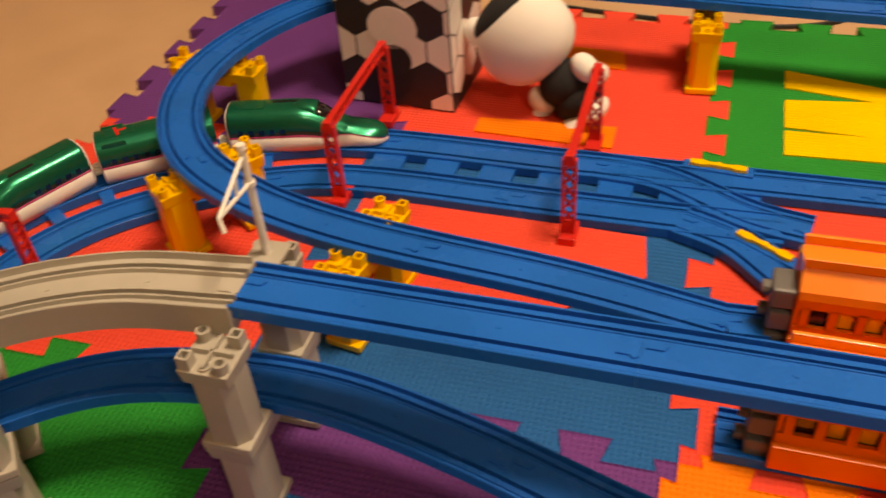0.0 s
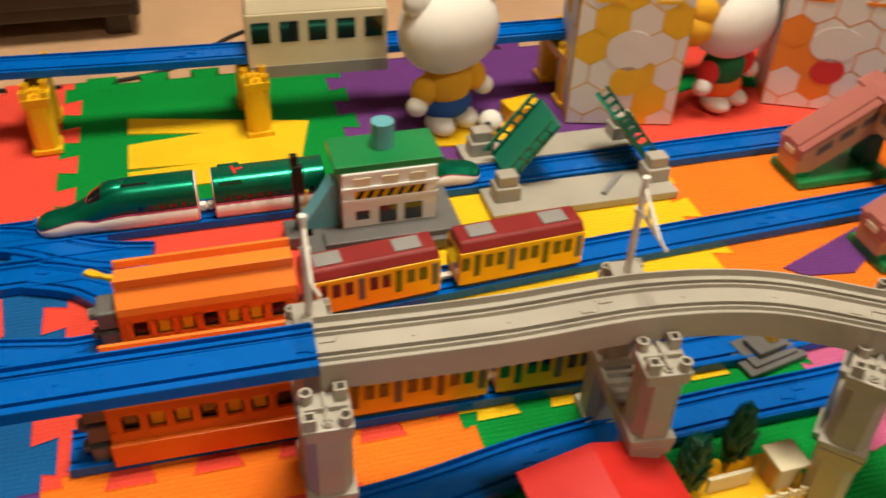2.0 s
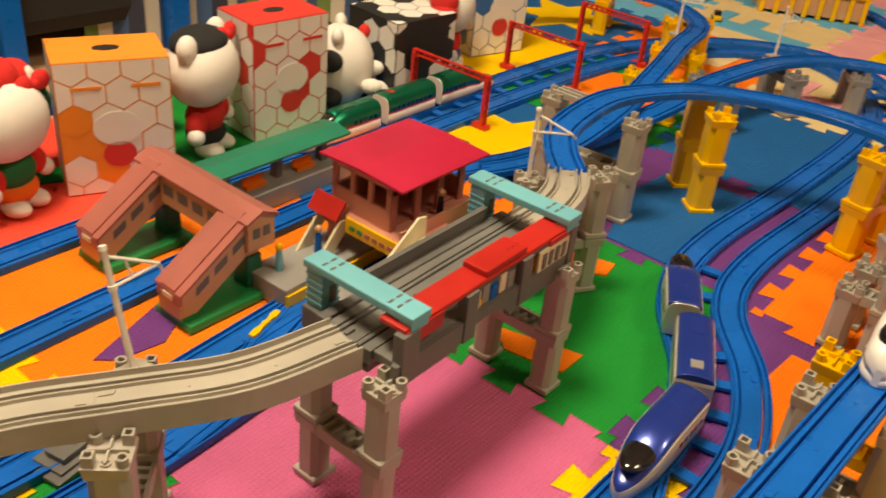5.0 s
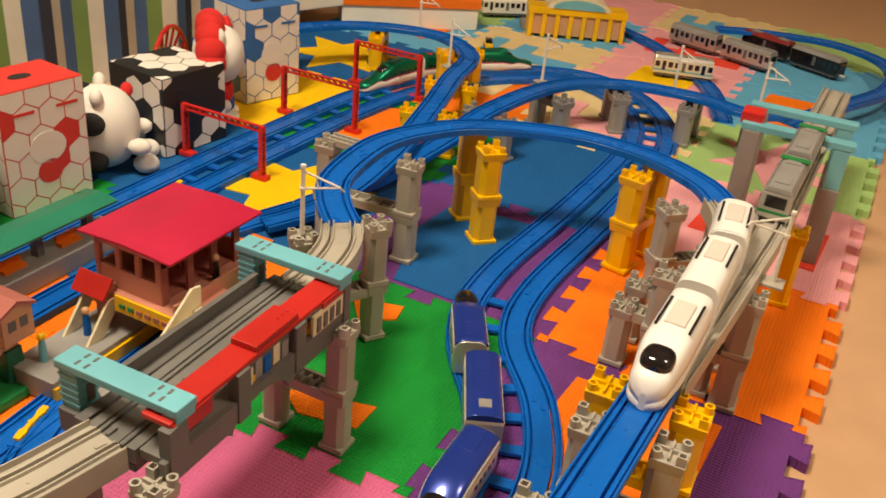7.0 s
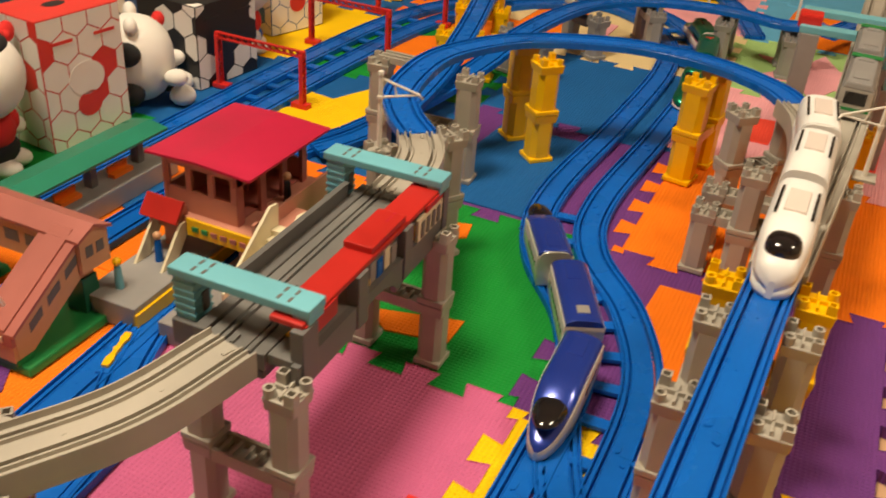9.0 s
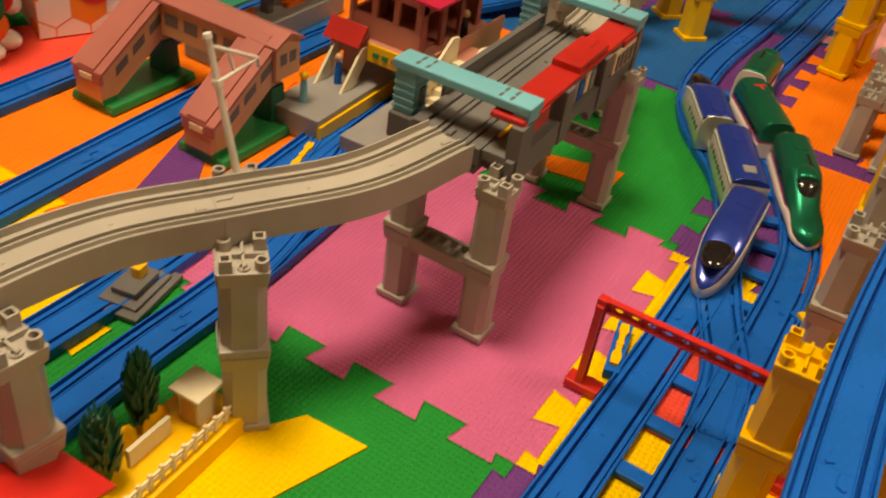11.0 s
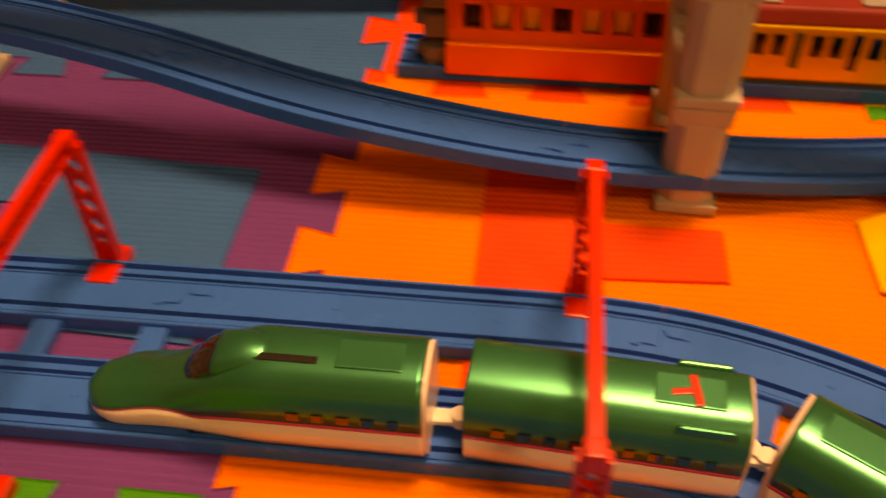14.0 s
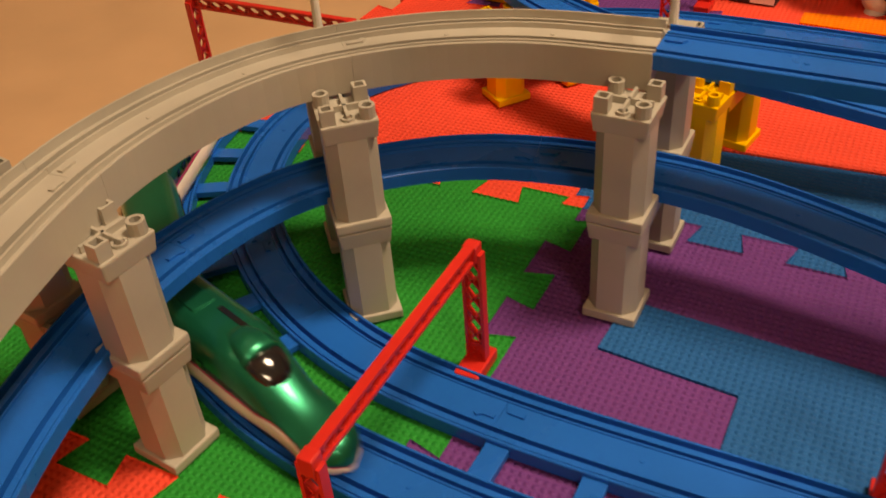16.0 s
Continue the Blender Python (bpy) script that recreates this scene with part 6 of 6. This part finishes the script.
def gift_box(x, y, heading, w, d, h, line, fill, top, label, plain="white", chance=0.22, seed=1, dot=None):
    bx = thing("doll_box", label, "cardboard box", "doll boxes", pose(x, y, 0, 0, 0, heading))
    bm = bmesh.new()
    add_box(bm, 0, 0, 0, w, d, h, 0, 0.0007)
    part("carton", bm, CARD[line], bx)
    faces = ((pose(0, -d / 2, h / 2, 90, 0, 0), w), (pose(-w / 2, 0, h / 2, 90, 0, -90), d), (pose(w / 2, 0, h / 2, 90, 0, 90), d))
    for n, (m, fw) in enumerate(faces):
        hex_face(bx, m, fw, h, plain, fill, seed * 10 + n, chance=chance)
    if top == "hex":
        hex_face(bx, pose(0, 0, h), w, d, plain, fill, seed * 10 + 7, chance=chance)
    else:
        bm = bmesh.new()
        add_box(bm, 0, 0, h, w * 0.995, d * 0.995, 0.0006)
        part("lid", bm, CARD[top], bx)
        bm = bmesh.new()
        add_prism(bm, [(0.016 * math.cos(k * 0.7), 0.010 * math.sin(k * 0.7)) for k in range(9)], h + 0.0006, h + 0.001)
        part("lid_mark", bm, CARD["black"], bx)
    if dot:
        for dx, dz, rx, rz, c in ((0, h * 0.50, w * 0.22, h * 0.13, "white"), (0, h * 0.30, w * 0.15, h * 0.10, dot)):
            bm = bmesh.new()
            add_prism(bm, [(dx + rx * math.cos(k * math.tau / 20), dz + rz * math.sin(k * math.tau / 20)) for k in range(20)], d / 2 + 0.0006, d / 2 + 0.0012, Matrix(((1, 0, 0, 0), (0, 0, -1, 0), (0, 1, 0, 0), (0, 0, 0, 1))))
            part("printed_shape", bm, CARD[c], bx)
    for k in range(2):
        bm = bmesh.new()
        add_box(bm, w * (0.28 if k else -0.24), -d / 2 - 0.0009, h * 0.80, w * 0.26, 0.0006, 0.004)
        part("print_bar", bm, CARD["black" if line == "black" else fill], bx)
    return bx


gift_box(-0.304, 0.722, -3, 0.115, 0.095, 0.170, "black", "black", "black", "black and white hexagon printed cardboard box", chance=0.42, seed=3, dot="black")
gift_box(0.612, 0.728, -14, 0.122, 0.100, 0.182, "yellow", "yellow", "yellow", "white cardboard box with yellow hexagons and a yellow lid", seed=4, dot="yellow")
gift_box(0.866, 0.702, -24, 0.128, 0.085, 0.165, "orange", "orange", "orange", "white cardboard box with orange hexagons and an orange lid", seed=5, dot="red")
gift_box(1.122, 0.705, -6, 0.122, 0.085, 0.165, "red", "red", "red", "white cardboard box with red hexagons and a red lid", seed=6, dot="red")
gift_box(1.388, 0.705, -6, 0.124, 0.115, 0.122, "black", "black", "hex", "black and white hexagon printed cube carton", chance=0.42, seed=7)
gift_box(1.648, 0.735, -16, 0.115, 0.090, 0.165, "blue", "blue", "blue", "white cardboard box with blue hexagons and a blue lid", seed=8, dot="red")

YB = thing("yellow_crate", "small open yellow plastic crate on the mat", "toy crate", at=pose(0.492, 0.712, 0, 0, 0, 10))
for x, y, sx, sy in ((0, -0.013, 0.040, 0.002), (0, 0.013, 0.040, 0.002), (-0.019, 0, 0.002, 0.026), (0.019, 0, 0.002, 0.026)):
    bm = bmesh.new()
    add_box(bm, x, y, 0, sx, sy, 0.022)
    part("side", bm, YELLOW, YB)
bm = bmesh.new()
add_box(bm, 0, 0, 0.019, 0.040, 0.026, 0.002)
part("lid", bm, YELLOW, YB)

# ---------------------------------------------------------------- far gantry and buildings
FG = thing("far_gantry", "pale blue toy gantry with a red signal on grey piers", "toy gantry", at=pose(1.640, -0.185, 0, 0, 0, 3))
for x in (-0.035, 0.055):
    for y in (-0.058, 0.058):
        bm = bmesh.new()
        add_box(bm, x, y, 0, 0.024, 0.024, 0.168 if y > 0 else 0.112, 0, 0.0015)
        part("tower", bm, MGREY, FG)
        if y < 0:
            bm = bmesh.new()
            add_box(bm, x, y, 0.112, 0.021, 0.021, 0.056, 0, 0.0015)
            part("upper_tower", bm, CYAN, FG, "pale blue upper tower")
    bm = bmesh.new()
    add_box(bm, x, 0, 0.168, 0.022, 0.146, 0.009, 0, 0.001)
    part("beam", bm, CYAN, FG)
bm = bmesh.new()
add_box(bm, -0.02, 0.062, 0.172, 0.030, 0.030, 0.018, 0, 0.003)
part("red_signal", bm, RED, FG)
YS_ = thing("yellow_station", "yellow toy station building with a blue arched front", "toy station", at=pose(2.46, 0.42, 0, 0, 0, 118))
bm = bmesh.new()
for k in range(8):
    add_box(bm, -0.11 + 0.0314 * k, 0, 0, 0.010, 0.06, 0.06)
add_box(bm, 0, 0, 0.055, 0.235, 0.062, 0.016, 0, 0.001)
part("wall", bm, YELLOW, YS_)
bm = bmesh.new()
add_box(bm, 0, 0, 0.006, 0.225, 0.050, 0.048)
part("dark_inside", bm, TAN, YS_)
bm = bmesh.new()
add_prism(bm, [(0.075 * math.cos(k * math.pi / 12), 0.070 + 0.028 * math.sin(k * math.pi / 12)) for k in range(13)], -0.032, 0.032, Matrix(((1, 0, 0, 0), (0, 0, 1, 0), (0, 1, 0, 0), (0, 0, 0, 1))))
part("arch", bm, CREAM, YS_)
bm = bmesh.new()
add_prism(bm, [(0.062 * math.cos(k * math.pi / 12), 0.071 + 0.021 * math.sin(k * math.pi / 12)) for k in range(13)], -0.034, 0.034, Matrix(((1, 0, 0, 0), (0, 0, 1, 0), (0, 1, 0, 0), (0, 0, 0, 1))))
part("arch_panel", bm, CYAN, YS_)
bm = bmesh.new()
add_box(bm, 0, -0.05, 0, 0.25, 0.05, 0.016, 0, 0.001)
part("platform", bm, MGREY, YS_)
TX = thing("toy_taxi", "small yellow toy taxi on the far mat", "toy car", at=pose(2.22, 0.535, 0, 0, 0, 30))
bm = bmesh.new()
add_box(bm, 0, 0, 0.004, 0.040, 0.018, 0.009, 0, 0.002)
part("body", bm, YELLOW, TX)
bm = bmesh.new()
add_box(bm, -0.002, 0, 0.013, 0.022, 0.016, 0.008, 0, 0.001, top=(0.7, 0.85))
part("cabin", bm, GLASS, TX)
for x in (-0.012, 0.012):
    for y in (-0.009, 0.009):
        bm = bmesh.new()
        add_rod(bm, (x, y - 0.001, 0.004), (x, y + 0.001, 0.004), 0.004)
        part("wheel", bm, BLACK, TX)
FT = thing("far_tunnel", "orange and white toy tunnel building behind the rails", "toy tunnel", at=pose(2.25, 0.76, 0, 0, 0, -50))
bm = bmesh.new()
add_box(bm, 0, 0, 0, 0.32, 0.07, 0.050, 0, 0.002)
part("wall", bm, WHITE, FT)
bm = bmesh.new()
add_box(bm, 0, 0, 0.050, 0.33, 0.08, 0.022, 0, 0.002)
part("roof", bm, ORANGE, FT)
# ---------------------------------------------------------------- furniture behind the mats
CB = thing("low_cabinet", "dark wooden low cabinet standing behind the mats", "cabinet", at=pose(-0.28, 1.22, -0.012))
bm = bmesh.new()
add_box(bm, 0, 0, 0.03, 0.72, 0.36, 0.42, 0, 0.004)
part("body", bm, DARKWOOD, CB)
for x in (-0.18, 0.18):
    bm = bmesh.new()
    add_box(bm, x, -0.182, 0.05, 0.345, 0.014, 0.36, 0, 0.003)
    dr = part("door", bm, DARKWOOD, CB)
    bm = bmesh.new()
    add_box(bm, x * 0.2, -0.193, 0.20, 0.06, 0.010, 0.008, 0, 0.002)
    part("handle", bm, SILVER, dr)
for x in (-0.33, 0.33):
    for y in (-0.15, 0.15):
        bm = bmesh.new()
        add_box(bm, x, y, 0, 0.03, 0.03, 0.032)
        part("leg", bm, DARKWOOD, CB)
CT = thing("striped_curtain", "hanging curtain with green, blue and white stripes", "curtain", at=pose(1.42, 1.02, -0.012, 0, 0, -14))
STR = [material(n, c, 0.9, 0.1, 0.4) for n, c in (("stripe_green", (0.14, 0.22, 0.06)), ("stripe_white", (0.55, 0.5, 0.42)), ("stripe_blue", (0.05, 0.10, 0.22)), ("stripe_dark", (0.03, 0.035, 0.06)))]
for k in range(30):
    bm = bmesh.new()
    x0 = -0.36 + 0.024 * k
    y = 0.014 * math.sin(k * 1.15)
    y2 = 0.014 * math.sin((k + 1) * 1.15)
    a = math.degrees(math.atan2(y2 - y, 0.024))
    add_box(bm, x0 + 0.012, (y + y2) / 2, 0.0, 0.0285, 0.004, 1.2, a)
    part("stripe", bm, STR[(0, 1, 2, 3, 1, 2)[k % 6]], CT)
SH = thing("storage_rack", "white storage rack with a red basket behind the boxes", "storage rack", at=pose(1.95, 1.05, -0.012, 0, 0, -20))
for z in (0.06, 0.22):
    bm = bmesh.new()
    add_box(bm, 0, 0, z, 0.55, 0.25, 0.04, 0, 0.004)
    part("shelf", bm, WHITE, SH)
for x in (-0.26, 0.26):
    for y in (-0.11, 0.11):
        bm = bmesh.new()
        add_box(bm, x, y, 0, 0.02, 0.02, 0.26)
        part("leg", bm, WHITE, SH)
BR = thing("red_arch_bridge", "red plastic toy arch bridge part behind the boxes", "toy bridge", at=pose(1.56, 0.86, 0.0, 0, 0, 20))
bm = bmesh.new()
for k in range(10):
    a, b = math.pi * k / 10, math.pi * (k + 1) / 10
    add_rod(bm, (0.09 * math.cos(a), 0, 0.11 * math.sin(a)), (0.09 * math.cos(b), 0, 0.11 * math.sin(b)), 0.004, n=8)
    add_rod(bm, (0.09 * math.cos(a), 0, 0.11 * math.sin(a)), (0.06 * math.cos(b), 0, 0.07 * math.sin(b)), 0.0025, n=6)
part("arch", bm, RED, BR)
CBL = Line([(-0.30, 0.95, -0.010), (-0.05, 0.915, -0.010), (0.10, 0.93, -0.010), (0.20, 1.02, -0.010), (0.35, 1.10, -0.010)])
bm = bmesh.new()
sweep(bm, CBL, 0, CBL.length, [(0.0025 * math.cos(k * math.tau / 8), 0.0025 * math.sin(k * math.tau / 8) + 0.001) for k in range(8)])
tagged(part("power_cable", bm, WIRE), "thin black power cable lying on the floor", "cable")

SF = thing("dark_sofa", "dark fabric sofa standing behind the dolls and boxes", "sofa", at=pose(0.95, 1.32, -0.012, 0, 0, -4))
SOFA = material("dark_fabric", (0.020, 0.016, 0.014), 0.9, 0.25, 0.4, 400)
bm = bmesh.new()
add_box(bm, 0, 0, 0.05, 1.05, 0.45, 0.34, 0, 0.03)
part("seat", bm, SOFA, SF)
bm = bmesh.new()
add_box(bm, 0, 0.20, 0.30, 1.05, 0.14, 0.45, 0, 0.04)
part("backrest", bm, SOFA, SF)
for x in (-0.48, 0.48):
    for y in (-0.18, 0.18):
        bm = bmesh.new()
        add_box(bm, x, y, 0, 0.05, 0.05, 0.055)
        part("leg", bm, DARKWOOD, SF)
for x in (-0.25, 0.0, 0.28):
    bm = bmesh.new()
    add_box(bm, x, -0.245, 0.0, 0.035, 0.03, 0.42, 0, 0.004)
    part("blue_strap", bm, BLUE, SF)

# ---------------------------------------------------------------- movement


def motions():
    # where the front of the green train is, by time
    knots = [(0, -0.297, 0.60, 0), (1, 0.063, 0.598, 0), (2.2, 0.478, 0.60, 0), (2.8, 0.672, 0.60, 0), (3.5, 0.508, 0.60, 1), (5, 1.086, 0.60, 1), (7.5, 1.892, 0.55, 1),
             (9.1, 1.575, 0.027, 0), (11.3, 0.872, -0.10, 0), (12.2, 0.534, -0.095, 0), (12.5, 0.434, -0.086, 0), (13.3, 0.198, 0.04, 0), (13.7, 0.062, 0.047, 0), (14.0, -0.075, 0.047, 0), (14.5, -0.249, 0.046, 0),
             (15.0, -0.002, 0.047, 1), (15.3, -0.094, 0.047, 1), (16, -0.312, 0.048, 1)]
    total = 2 * GREEN_END + CAR_MID + 2 * CAR_GAP
    ts, ss = [], []
    for t, x, y, rear in knots:
        s = loop_s(x, y) + (total if rear else 0)
        while ss and s < ss[-1]:
            s += OUTER.length
        ts.append(t)
        ss.append(s)
    fit_ = np.polyfit(ts, ss, 5)
    for k, c in enumerate(GREEN_CARS):
        ln = (GREEN_END, CAR_MID, GREEN_END)[k]
        back = (GREEN_END / 2, GREEN_END + CAR_GAP + CAR_MID / 2, GREEN_END * 1.5 + 2 * CAR_GAP + CAR_MID)[k]
        rows = []
        for n in range(0, 81):
            t = n * 0.2
            s = float(np.interp(t, ts, ss)) * 0.5 + float(np.polyval(fit_, t)) * 0.5 - back
            m = on_line(OUTER, s, ln)
            rows.append((t, back_to_front(m) if k == 2 else m))
        walk(c, rows)

    # the drawbridge leaves fall as the train comes and rise behind it
    for e, lf in LEAVES:
        rows = []
        falls = ((0, 52), (2.1, 52), (2.3, 0), (3.4, 0), (3.65, 52), (16, 52)) if e < 0 else ((0, 52), (2.3, 52), (2.5, 0), (3.55, 0), (3.8, 52), (16, 52))
        for t, up in falls:
            rows.append((t, pose(0.509 + e * 0.079, 0.598, 0.014, 0, e * up, 0)))
        walk(lf, rows)


motions()
